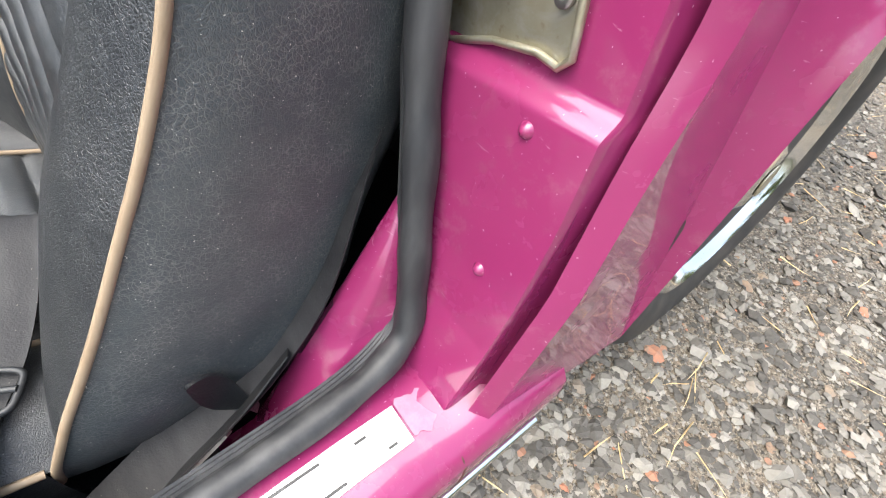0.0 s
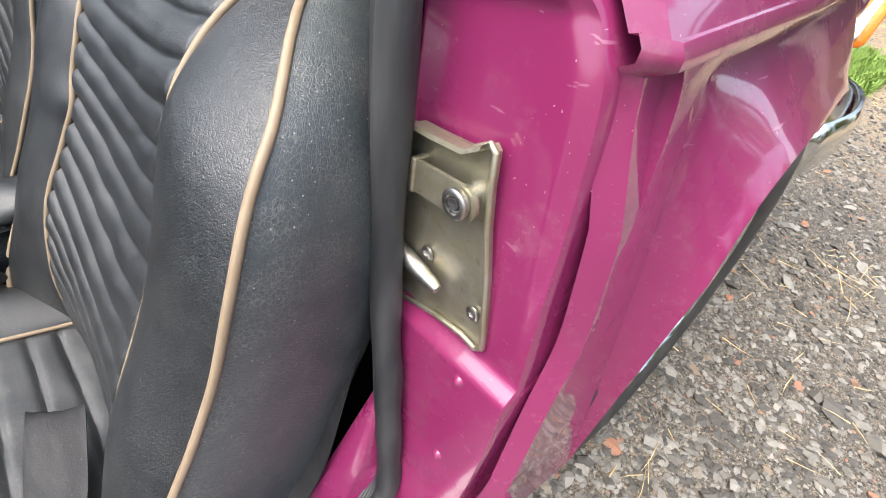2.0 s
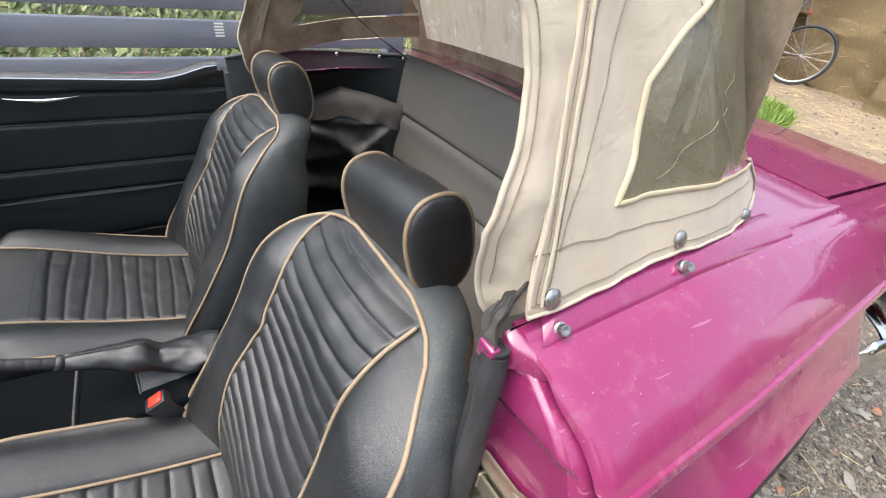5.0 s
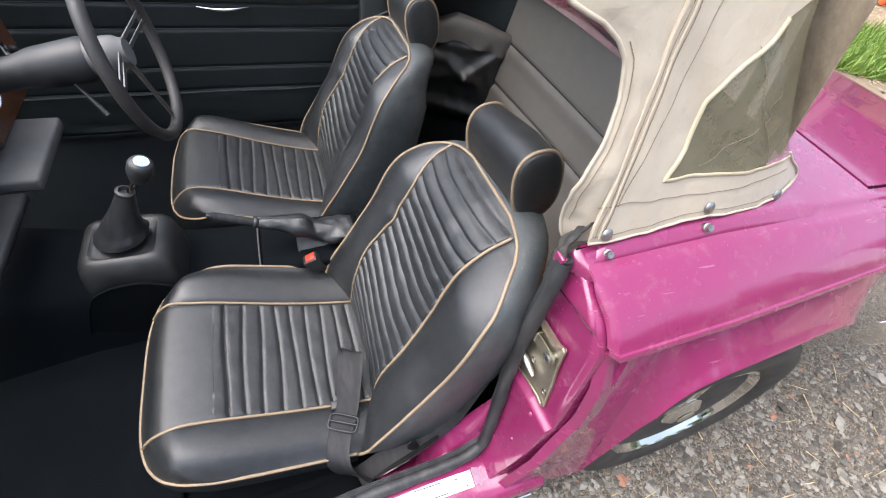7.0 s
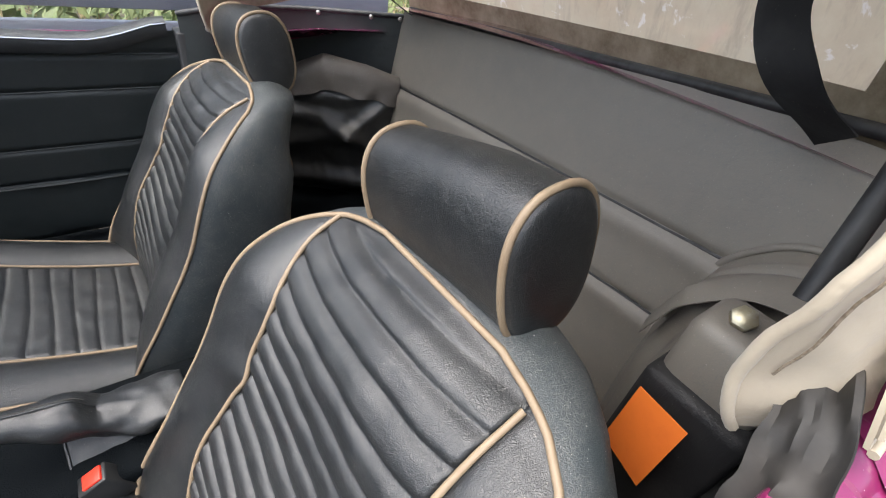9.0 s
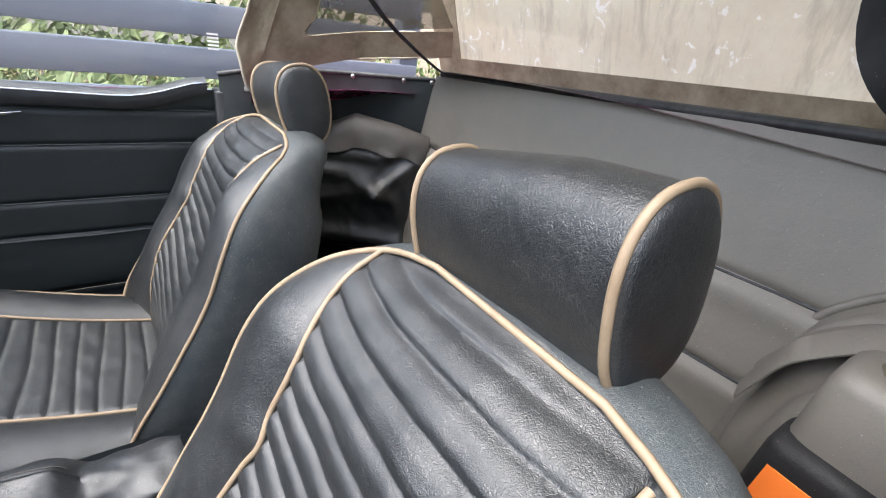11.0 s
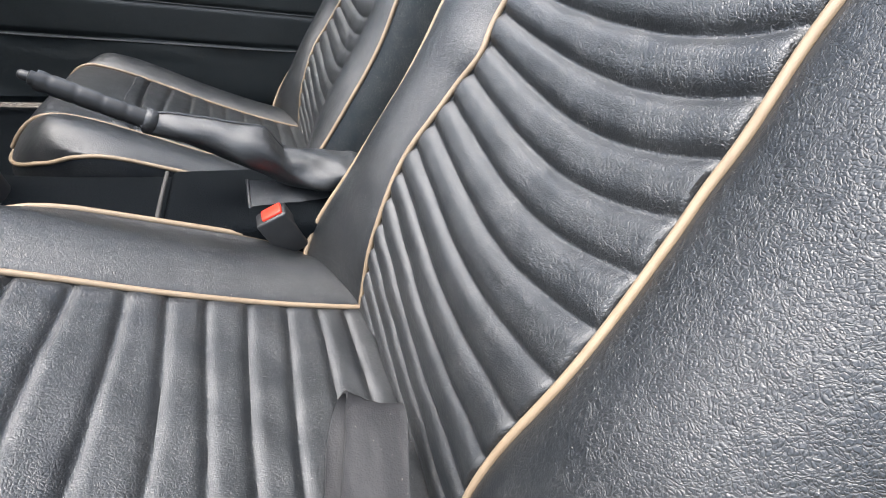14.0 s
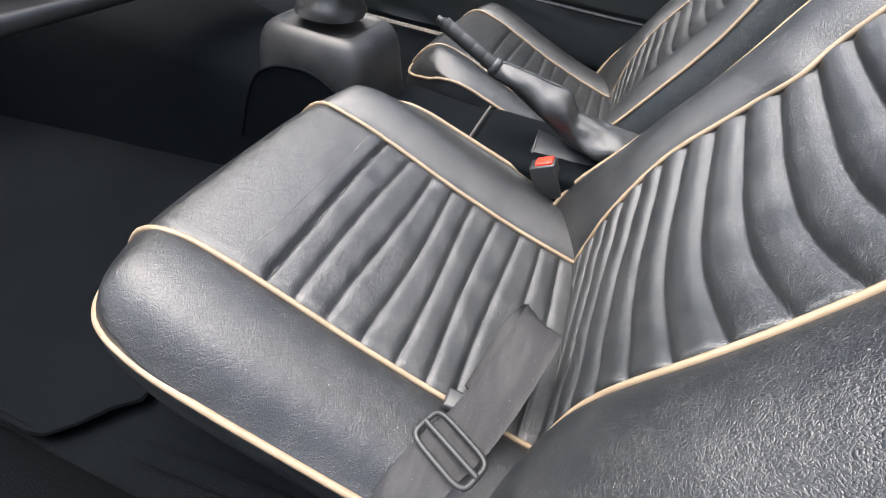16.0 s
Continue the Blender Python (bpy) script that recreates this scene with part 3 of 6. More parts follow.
rows = []
for k in range(230):
    z = lerp(0.192, 0.752, k / 229)
    a, b = jamb_in(z), jamb_out(z)
    row = [Vector((jamb_x(lerp(a, b, j / 40), z), lerp(a, b, j / 40), z)) for j in range(41)]
    e = row[-1]
    row += [e + Vector((0.003, -0.0015, 0)), e + Vector((0.008, -0.002, 0)), e + Vector((0.034, -0.002, 0)), e + Vector((0.040, -0.006, 0)), e + Vector((0.041, -0.018, 0))]
    rows.append(row)
pillar = part("door_pillar", loft(rows), paint, car, "magenta door pillar with dents and scratches")
for y, z in ((-0.470, 0.437), (-0.481, 0.334)):
    part("rivet", lathe([(0.004, 0.0), (0.003, 0.003), (0.0, 0.0055), (-0.003, 0.006)], (jamb_x(y, z), y, z), (-1, 0, 0), 12), paint, pillar)

# welded lug at the top of the pillar
lug = []
for k in range(29):
    f = k / 28
    y = lerp(-0.350, -0.394, f)
    d = 0.017 * smooth(0.15, 1.0, f)
    n = 0.0016 * noise.noise(Vector((k * 0.42, 3, 1)))
    ring = [Vector((0.295, y, 0.770 - 0.014 * f)), Vector((0.272 + d * 0.5, y, 0.768 - 0.012 * f)), Vector((0.2585 + d, y, 0.7655 - 0.011 * f)), Vector((0.2565 + d, y - 0.001, 0.763 - 0.011 * f)), Vector((0.2565 + d + n, y - 0.001, 0.746 - 0.004 * f + n)), Vector((0.2545 + d + n, y, 0.740 - 0.001 * f + n)), Vector((0.2555 + d + n, y, 0.7355 + n)), Vector((0.261 + d, y, 0.734)), Vector((0.275 + d, y, 0.736))]
    lug.append([v.lerp(Vector((0.284, -0.400, 0.746)), smooth(0.90, 1.0, f)) for v in ring])
part("pillar_lug", loft(lug), paint, pillar, "welded magenta lug at the pillar's top")
part("pillar_tab", block(0.236, 0.247, -0.364, -0.343, 0.742, 0.763, 0.003), paint, pillar)

# sill
def sill_out(x):
    return -0.05 * smooth(0.12, -0.5, x)


rows = []
for x in [-1.15 + 0.03 * k for k in range(50)]:
    up = 0.012 * smooth(0.17, 0.225, x) ** 2
    rows.append([Vector((min(x, 0.31), y + sill_out(x), zz + (up if i > 1 else 0))) for i, (y, zz) in enumerate(((-0.452, 0.08), (-0.454, 0.165), (-0.457, 0.186), (-0.463, 0.198), (-0.474, 0.203), (-0.500, 0.205), (-0.535, 0.204), (-0.552, 0.199), (-0.563, 0.185), (-0.566, 0.15), (-0.560, 0.10)))])
sill = part("sill", loft(rows), paint, car)
part("sill_trim", tube([(x, -0.566 + sill_out(x), 0.116) for x in (-1.1, -0.6, -0.4, -0.2, 0.0, 0.1, 0.2, 0.30)], 0.005, 8), chrome, car, "thin chrome sill strip")
seam = [(0.183, -0.536, 0.2038), (0.1845, -0.545, 0.2015), (0.185, -0.552, 0.1986), (0.1855, -0.5582, 0.192), (0.186, -0.5632, 0.184), (0.186, -0.566, 0.15), (0.186, -0.564, 0.12)]
part("panel_seam", tube(seam, 0.0012, 8), rust_line, car, "rusty joint in the sill")
gusset = []
for k in range(31):
    f = k / 30
    a = Vector((table([(0, 0.214), (0.15, 0.210), (0.3, 0.206), (0.5, 0.194), (0.65, 0.165), (0.8, 0.10), (1, -0.02)], f), table([(0, -0.408), (0.15, -0.428), (0.3, -0.442), (0.5, -0.456), (0.65, -0.466), (0.8, -0.472), (1, -0.474)], f), table([(0, 0.350), (0.15, 0.320), (0.3, 0.280), (0.5, 0.235), (0.65, 0.214), (0.8, 0.206), (1, 0.203)], f)))
    b = Vector((table([(0, 0.212), (0.3, 0.165), (0.6, 0.110), (0.8, 0.062), (1, -0.02)], f), -0.406, table([(0, 0.347), (0.3, 0.268), (0.6, 0.183), (0.8, 0.107), (1, 0.085)], f)))
    r = a.lerp(b, 0.55) + Vector((-0.004, -0.006, 0.006)) * smooth(0, 0.3, f)
    gusset.append([a, a.lerp(r, 0.4) + Vector((0.005, 0.003, -0.004)) * smooth(0, 0.3, f), a.lerp(r, 0.9), r, r.lerp(b, 0.5), b, b + Vector((0.004, 0.008, -0.002)), b + Vector((0.012, 0.010, -0.03))])
part("inner_gusset", loft(gusset), paint, car)
part("tread_label", sheet([[Vector((x, -0.492 + sill_out(x), 0.2066)), Vector((x, -0.525 + sill_out(x), 0.2062))] for x in (-0.16, -0.10, -0.05, 0.0, 0.06, 0.11, 0.158)], 0.001, (0, 0, 1)), sticker, sill, "scuffed white sill label")
# paint loss on the sill, built as a thin sheet
patch_rows = []
for k in range(13):
    x = 0.1605 + 0.0028 * k
    wide = 0.0175 * math.sin(math.pi * (0.30 + 0.66 * k / 12)) ** 0.6 + 0.0012 * math.sin(k * 1.7)
    z = 0.2056 + 0.012 * smooth(0.17, 0.225, x) ** 2
    patch_rows.append([Vector((x, -0.507 + 0.002 * math.sin(k * 0.9) + wide * (j / 3 - 1), z)) for j in range(7)])
part("worn_patch", sheet(patch_rows, 0.0004, (0, 0, 1)), worn_paint, sill, "pale lilac patch of worn paint beside the label")
for x0, x1, y in ((0.02, 0.10, -0.521), (0.118, 0.128, -0.501), (0.138, 0.146, -0.519), (0.03, 0.09, -0.498)):
    part("print_bar", block(x0, x1, y - 0.0011, y + 0.0011, 0.2076, 0.2082, 0.0), dark_print, sill)

# rubber door seal
path = spline([(0.246, -0.358, 0.752), (0.236, -0.372, 0.690), (0.234, -0.377, 0.560), (0.226, -0.394, 0.450), (0.219, -0.412, 0.390), (0.210, -0.430, 0.330), (0.204, -0.444, 0.280), (0.194, -0.456, 0.244), (0.165, -0.465, 0.226), (0.115, -0.471, 0.217), (0.02, -0.476, 0.214), (-0.10, -0.483, 0.214), (-0.30, -0.507, 0.214), (-0.5, -0.520, 0.214), (-1.1, -0.520, 0.22)], 10)
seal = part("door_seal", tube(path, [0.0125 * (1 + 0.06 * math.sin(k * 0.5)) for k in range(len(path))], 12, False, 1.0), rubber, car, "black rubber door seal")
part("seal_lip", ribbon([p + Vector((-0.004, 0.014, 0.002)) for p in path[2:]], (0.5, 1, 0), 0.014, 0.004), rubber, seal)
part("seal_mouth", lathe([(0.0, 0.0125), (0.002, 0.012), (0.002, 0.0075), (-0.012, 0.007), (-0.012, 0.0)], (0.2475, -0.356, 0.756), (0.1, 0.1, 1), 14), rubber, seal)

# striker plate
striker = thing("striker_plate", (0.255, -0.42, 0.54), "worn yellow zinc striker plate screwed to the door pillar", "striker plate")
outline = [(-0.362, 0.596), (-0.366, 0.604), (-0.378, 0.611), (-0.400, 0.614), (-0.425, 0.618), (-0.437, 0.627), (-0.441, 0.624), (-0.444, 0.600), (-0.449, 0.575), (-0.460, 0.535), (-0.470, 0.490), (-0.473, 0.476), (-0.467, 0.469), (-0.452, 0.470), (-0.420, 0.462), (-0.385, 0.447), (-0.375, 0.450), (-0.373, 0.462), (-0.367, 0.52)]
px = 0.2555
plate_part = part("plate", plate([Vector((px, y, z)) for y, z in outline], 0.003), zinc, striker)
inner = [Vector((px, y, z)) for y, z in outline]
rim = []
for i in range(0, 6):
    y, z = outline[i]
    rim.append([Vector((px, y, z)), Vector((px - 0.006, y, z + 0.002)), Vector((px - 0.011, y, z + 0.002)), Vector((px - 0.012, y, z - 0.001))])
part("top_flange", loft(rim), zinc, striker)
part("rolled_edge", tube([Vector((px - 0.0025, y, z)) for y, z in outline[4:17]], 0.0024, 8), zinc, striker)
part("latch_strap", plate([Vector((0.2445, -0.432 + 0.012 * math.cos(q), 0.587 + 0.0125 * math.sin(q))) for q in (radians(a) for a in range(100, 281, 20))] + [Vector((0.2445, -0.386, 0.568)), Vector((0.2445, -0.384, 0.592))], 0.003), zinc, striker)
part("strap_foot", shape_of(block(0.243, 0.257, -0.389, -0.384, 0.567, 0.593, 0.0015)), zinc, striker)
bolt = part("bolt", lathe([(0.0, 0.0085), (0.014, 0.0088), (0.0145, 0.0100), (0.018, 0.0102), (0.0192, 0.009), (0.0192, 0.0065), (0.0165, 0.0062), (0.0165, 0.0)], (0.258, -0.430, 0.587), (-1, 0, 0), 20), steel, striker)
part("socket", lathe([(0, 0.0045), (0.002, 0.0042), (0.0005, 0.0)], (0.2412, -0.430, 0.587), (-1, 0, 0), 6), dark_print, bolt)
for y, z in ((-0.402, 0.515), (-0.456, 0.499)):
    s = part("screw", lathe([(0, 0.0062), (0.0015, 0.006), (0.0022, 0.005), (0.0022, 0.0024), (0.001, 0.002), (0.001, 0)], (px - 0.001, y, z), (-1, 0, 0), 16), steel, striker)
part("dowel_pin", lathe([(0, 0.0068), (0.034, 0.0068), (0.036, 0.0060), (0.046, 0.0056), (0.052, 0.0036), (0.053, 0.0)], (px - 0.0085, -0.374, 0.505), (-0.02, -1, -0.07), 16), steel, striker)

# hood studs on the body
for x, y, z in ((0.303, -0.371, 0.770), (0.476, -0.369, 0.787)):
    part("hood_stud", lathe([(-0.004, 0.0072), (0.001, 0.0072), (0.002, 0.0052), (0.0045, 0.0046), (0.006, 0.0056), (0.0082, 0.0052), (0.0085, 0.003), (0.007, 0.0)], (x, y, z), (-0.12, -0.75, 0.62), 18), steel, car)

# wheel
hub = (0.655, -0.475, 0.285)
out = (0, -1, 0.09)
wheel = part("rear_wheel", lathe([(-0.09, 0.17), (-0.09, 0.262), (-0.07, 0.279), (-0.03, 0.285), (0.03, 0.285), (0.058, 0.279), (0.072, 0.262), (0.076, 0.235), (0.072, 0.205), (0.062, 0.182), (0.05, 0.172)], hub, out, 56), tyre_mat, car, "black tyre on a chrome wheel")
part("rim", lathe([(-0.08, 0.17), (0.045, 0.172), (0.058, 0.180), (0.064, 0.183), (0.066, 0.179), (0.058, 0.171), (0.030, 0.160), (0.018, 0.140), (0.010, 0.100), (0.010, 0.0)], hub, out, 56), chrome, wheel)
for k in range(5):
    q = 2 * math.pi * k / 5 + 0.35
    c, s = math.cos(q), math.sin(q)
    pts = []
    for d, w in ((0.045, 0.026), (0.09, 0.020), (0.13, 0.024), (0.162, 0.040)):
        pts.append([Vector((hub[0] + c * d - s * o, hub[1] - 0.052 + 0.012 * (d / 0.16) + (0.012 if abs(o) > w * 0.6 else 0), hub[2] + s * d + c * o)) for o in (-w, -w * 0.5, w * 0.5, w)])
    part("spoke", loft(pts), chrome, wheel)
part("hub_cap", lathe([(0.03, 0.055), (0.055, 0.052), (0.066, 0.036), (0.068, 0.0)], hub, out, 28), chrome, wheel)
part("wheel_badge", lathe([(0.068, 0.022), (0.0695, 0.021), (0.0695, 0.0)], hub, out, 20), zinc, wheel)
tub = lathe([(0.02, 0.312), (0.20, 0.312), (0.21, 0.29), (0.21, 0.0)], (0.68, -0.49, 0.275), (0, 1, 0), 36)
part("wheel_housing", (tub[0], tub[1][:-2]), rubber, car)

# rear lamp and bumper
lamp = thing("side_marker_lamp", (1.55, -0.44, 0.55), "orange side lamp with chrome rim on the wing", "lamp")
def lamp_ring(a, b, y):
    return [Vector((1.497 + a * math.cos(q) + 0.60 * b * math.sin(q), y + 0.10 * b * math.sin(q), 0.578 + b * math.sin(q))) for q in (2 * math.pi * k / 24 for k in range(24))]


part("lamp_rim", loft([lamp_ring(0.030, 0.060, -0.405), lamp_ring(0.030, 0.060, -0.425), lamp_ring(0.026, 0.055, -0.430)], True, True, True), chrome, lamp)
part("lens", loft([lamp_ring(0.025, 0.054, -0.428), lamp_ring(0.023, 0.051, -0.440), lamp_ring(0.016, 0.042, -0.447)], True, True, True), orange_lens, lamp)
bumper = thing("rear_bumper", (1.4, -0.46, 0.40), "chrome rear quarter bumper wrapping the corner", "bumper")
path = spline([(1.29, -0.490, 0.325), (1.36, -0.512, 0.335), (1.48, -0.525, 0.345), (1.62, -0.49, 0.355), (1.71, -0.37, 0.36), (1.73, -0.18, 0.36)], 10)
rows = []
for i, p in enumerate(path):
    d = (path[min(i + 1, len(path) - 1)] - path[max(i - 1, 0)]).normalized()
    o = d.cross(Vector((0, 0, 1)))
    g = smooth(0, 5, i)
    rows.append([p + o * (0.022 * g * math.cos(q)) * 1.0 + Vector((0, 0, 0.075 * lerp(0.5, 1, g) * math.sin(q))) for q in (radians(a) for a in range(-100, 101, 20))])
part("bumper_bar", loft(rows, False), chrome, bumper)


# ---- the two seats ----
def bucket_seat(yc, dz, roll, label, dx=0.0, recline=0.0, head_off=0.024, head_tip=-0.138, back_off=(0.0, 0.0), spread=0.0):
    """A bucket seat: pleated cushion and backrest, headrest, beige piping. roll: how far the back leans across, for each metre of height."""
    seat = thing("bucket_seat", (-0.15 + dx, yc, 0.10 + dz), label, "seat", "front seats")

    def P(x, u, z, lean=0.0):
        return Vector((x + dx, yc + u + lean, z + dz))

    half, pan = 0.25, 0.139
    inner = 1 if yc < MID else -1
    rc, rs = math.cos(recline), math.sin(recline)

    def B(x, u, z, lean=0.0):
        """A place on the backrest, which may be tipped back about its foot."""
        h = z - 0.18
        g = smooth(0.0, 0.3, h)
        h -= roll * 1.6 * max(0.0, u + 0.03) * smooth(0.28, 0.45, h)
        return P(x * rc + h * rs + back_off[0] * g, u, 0.18 + h * rc - x * rs + back_off[1] * g, lean)


    # cushion
    def top(x):
        return sum(crest(x + d) for d in (-0.03, -0.015, 0.0, 0.015, 0.03)) / 5

    def crest(x):
        return table([(-0.47, 0.285), (-0.44, 0.303), (-0.41, 0.311), (-0.36, 0.304), (-0.29, 0.278), (-0.2, 0.240), (-0.1, 0.205), (0.0, 0.178), (0.06, 0.170)], x)

    def front(v):
        return -0.20 - 0.270 * (1 - min(abs(v), 1.0) ** 3.8) ** (1 / 3.8)

    pleats = [-0.300 + 0.0345 * k for k in range(10)]

    def cushion(x, u):
        z = top(x)
        e = min(half - abs(u), (x - front(u / half)) * 1.0)
        if abs(u) < pan:
            if x > -0.322:
                d = math.sqrt((min(abs(x - q + 0.003 * math.sin(u * 14 + q * 40)) for q in pleats) / 0.01725) ** 2 + 0.008)
                z += (0.0060 * (1 - max(0.0, 1 - d) ** 4.5) - 0.0034) * smooth(pan, pan - 0.005, abs(u))
            z -= 0.0030 * math.exp(-((x + 0.300 + 0.003 * math.sin(u * 14 - 12)) / 0.0026) ** 2) * smooth(pan, pan - 0.005, abs(u))
            z -= 0.004 * (1 - (u / pan) ** 2) * smooth(-0.33, -0.2, x)
            z += 0.0016 * noise.noise(Vector((x * 30, u * 30, 1.0))) * smooth(-0.36, -0.31, x)
        else:
            f = (abs(u) - pan) / (half - pan)
            z += 0.016 * math.sin(math.pi * min(1, f)) ** 0.8 * smooth(-0.43, -0.36, x)
        z -= 0.003 * math.exp(-((abs(u) - pan) / 0.005) ** 2)
        reach = lerp(0.045, 0.075, smooth(-0.30, -0.42, x))
        edge_z = table([(-0.48, 0.232), (-0.44, 0.250), (-0.40, 0.266), (-0.36, 0.271), (-0.29, 0.259), (-0.2, 0.230), (-0.1, 0.198), (0.0, 0.170), (0.06, 0.162)], x)
        if u * inner > 0:
            edge_z += 0.021 * smooth(-0.40, -0.31, x) * smooth(-0.03, -0.12, x) * smooth(pan, half, abs(u))
        return lerp(edge_z, z, (1 - max(0.0, 1 - max(e, 0.0) / reach) ** 2.2))

    us = sorted({round(half * math.sin(k / 24 * math.pi / 2), 4) * s for k in range(25) for s in (1, -1)} | {round(pan * k / 22, 4) for k in range(-22, 23)} | {s * (pan + d) for s in (1, -1) for d in (0.003, 0.007)})
    rows = []
    for u in us:
        f = front(u / half * 0.9999)
        rows.append([P(x, u, cushion(x, u)) for x in (lerp(0.05, f, k / 280) for k in range(281))])
    body = part("cushion", loft(rows), black_vinyl, seat)

    rim = []
    for k in range(61):
        q = math.pi * (k / 60) - math.pi / 2
        c, s = math.cos(q), math.sin(q)
        u = half * (abs(s) ** (2 / 3.8)) * (1 if s > 0 else -1)
        x = -0.20 - 0.270 * abs(c) ** (2 / 3.8)
        rim.append((x, u))
    rim = [(x, -half) for x in (-0.065, -0.08, -0.10, -0.14)] + rim + [(x, half) for x in (-0.14, -0.09, -0.06, -0.02)]
    edge = [P(x, u, cushion(max(x, front(u / half * 0.999)), u)) for x, u in rim]
    part("welt", tube(edge, 0.0034, 8), piping_mat, body, "beige piped edge")
    skirt = [[e + Vector((0, 0, -d)) + (Vector((-0.15 + dx, yc, e.z)) - e) * g for e in edge] for d, g in ((0.0, 0.0), (0.02, -0.015), (0.05, -0.012), (0.085, 0.02), (0.10, 0.08))]
    part("boxing", loft(skirt), black_vinyl, body)
    for s in (-1, 1):
        run = [P(x, s * (pan + 0.006 * smooth(-0.36, -0.42, x)), cushion(x, s * pan) + 0.0030) for x in (lerp(0.0, -0.455, k / 44) for k in range(45))]
        part("piping", tube(run, 0.0030, 8), piping_mat, body, "beige piping")
    part("seat_base", block(-0.36 + dx, 0.04 + dx, yc - 0.2, yc + 0.2, 0.09 + dz, 0.155 + dz, 0.01), plastic, seat)
    for s in (-1, 1):
        part("runner", block(-0.40 + dx, 0.08 + dx, yc + s * 0.17 - 0.018, yc + s * 0.17 + 0.018, 0.075 + min(dz, 0), 0.10 + dz, 0.003), steel, seat)

    # backrest
    prof = [(0.14, -0.010), (0.178, -0.006), (0.26, 0.003), (0.30, 0.014), (0.34, 0.028), (0.375, 0.045), (0.42, 0.074), (0.468, 0.101), (0.52, 0.121), (0.585, 0.147), (0.605, 0.160), (0.62, 0.175), (0.645, 0.203), (0.660, 0.232), (0.668, 0.257), (0.672, 0.275)]

    def face(z):
        return sum(table(prof, z + d) for d in (-0.016, -0.008, 0.0, 0.008, 0.016)) / 5

    def lean(z):
        return roll * (z - 0.18)

    def width(z):
        if z < 0.45:
            return 0.249 - 0.02 * smooth(0.24, 0.15, z)
        return 0.249 * max(0.0, 1 - ((z - 0.45) / 0.2225) ** 4) ** 0.25

    def side_w(z, u):
        """Half width on the side of u: the outer bolster is the wider one."""
        return width(z) + (spread * (1 + 0.35 * smooth(0.42, 0.56, z)) * smooth(0.08, 0.20, z) * smooth(0.674, 0.61, z) if u < 0 else 0.0)

    inboard = 1

    def wrap(z):
        """How far the bolsters come forward at the foot."""
        reach = [(0.15, 0.060), (0.216, 0.046), (0.263, 0.024), (0.30, 0.010), (0.335, 0.001), (0.371, -0.003), (0.42, 0.000), (0.47, 0.004), (0.55, 0.006), (0.61, 0.0)]
        return sum(table(reach, z + 0.009 * d) for d in range(-3, 4)) / 7

    def panel(z, s):
        return 0.139 + 0.009 * math.exp(-((z - 0.37) / 0.06) ** 2) - (0.009 if s * inboard > 0 else 0.002) * math.exp(-((z - 0.475) / 0.022) ** 2) - 0.005 * smooth(0.48, 0.55, z) + (0.028 * smooth(0.57, 0.66, z) if s > 0 else 0.0)

    # arc length along the profile
    zs = [0.15 + (0.671 - 0.15) * k / 400 for k in range(401)]
    run, arc = 0.0, [0.0]
    for a, b in zip(zs[:-1], zs[1:]):
        run += math.hypot(b - a, face(b) - face(a))
        arc.append(run)
    arcs = list(zip(zs, arc))
    seams = [0.03 + 0.0335 * k for k in range(18)]

    def front_x(z, u):
        w, p = side_w(z, u), panel(z, u)
        x = face(z)
        bulge = 0.0
        if abs(u) < p:
            s = table(arcs, z) + 0.022 * (1 - (u / p) ** 2) - 0.03 * (u / p) * smooth(0.5, 0.2, z)
            g = max(0.0, 1 - math.sqrt((min(abs(s + 0.002 * math.sin(u * 25 + q * 9) - q) for q in seams) / 0.01675) ** 2 + 0.008)) ** 3
            fade = smooth(p, p - 0.006, abs(u)) * smooth(0.668, 0.655, z)
            bulge = -0.0035 + 0.0070 * (1 - g) * fade - 0.010 * (1 - (u / p) ** 2) * smooth(0.66, 0.5, z)
            bulge += 0.0016 * noise.noise(Vector((z * 26, u * 26, 3.0)))
        elif w > p:
            f = (abs(u) - p) / max(w - p, 0.02)
            bulge = 0.019 * math.sin(math.pi * min(1.0, f)) ** 0.75 * smooth(0.67, 0.58, z) * smooth(0.15, 0.24, z) * smooth(0, 0.05, w - p)
            x -= wrap(z) * min(1.0, f) ** 1.3
        bulge -= 0.003 * math.exp(-((abs(u) - p) / 0.005) ** 2)
        return x - bulge * 0.92, bulge * 0.4

    rows = []
    steps = [lerp(0.15, 0.6, k / 400) for k in range(400)] + [lerp(0.6, 0.6715, k / 70) for k in range(71)]
    for z in steps:
        w, v = width(z), side_w(z, -1)
        p0, p1 = min(panel(z, -1), v), min(panel(z, 1), w)
        line = [-lerp(v, p0, k / 16) for k in range(16)] + [-p0 * k / 72 for k in range(72, 0, -1)]
        line += [p1 * k / 72 for k in range(73)] + [lerp(p1, w, k / 16) for k in range(1, 17)]
        row = []
        for u in line:
            x, up = front_x(z, u)
            row.append(B(x, u, z + up, lean(z)))
        rows.append(row)
    back = part("backrest", loft(rows), black_vinyl, seat)

    low = [0.150, 0.165, 0.185]
    left = low + [lerp(0.2, 0.6, k / 40) for k in range(41)] + [lerp(0.605, 0.6715, k / 26) for k in range(27)]
    edge_l = [(z, -side_w(z, -1)) for z in left]
    edge_r = [(z, width(z)) for z in left[::-1]]
    ring = edge_l + edge_r
    welt = [B(face(z) - 0.002 - wrap(z), u, z, lean(z)) for z, u in ring]
    part("welt", tube(welt, 0.0033, 8), piping_mat, back, "beige piped edge")
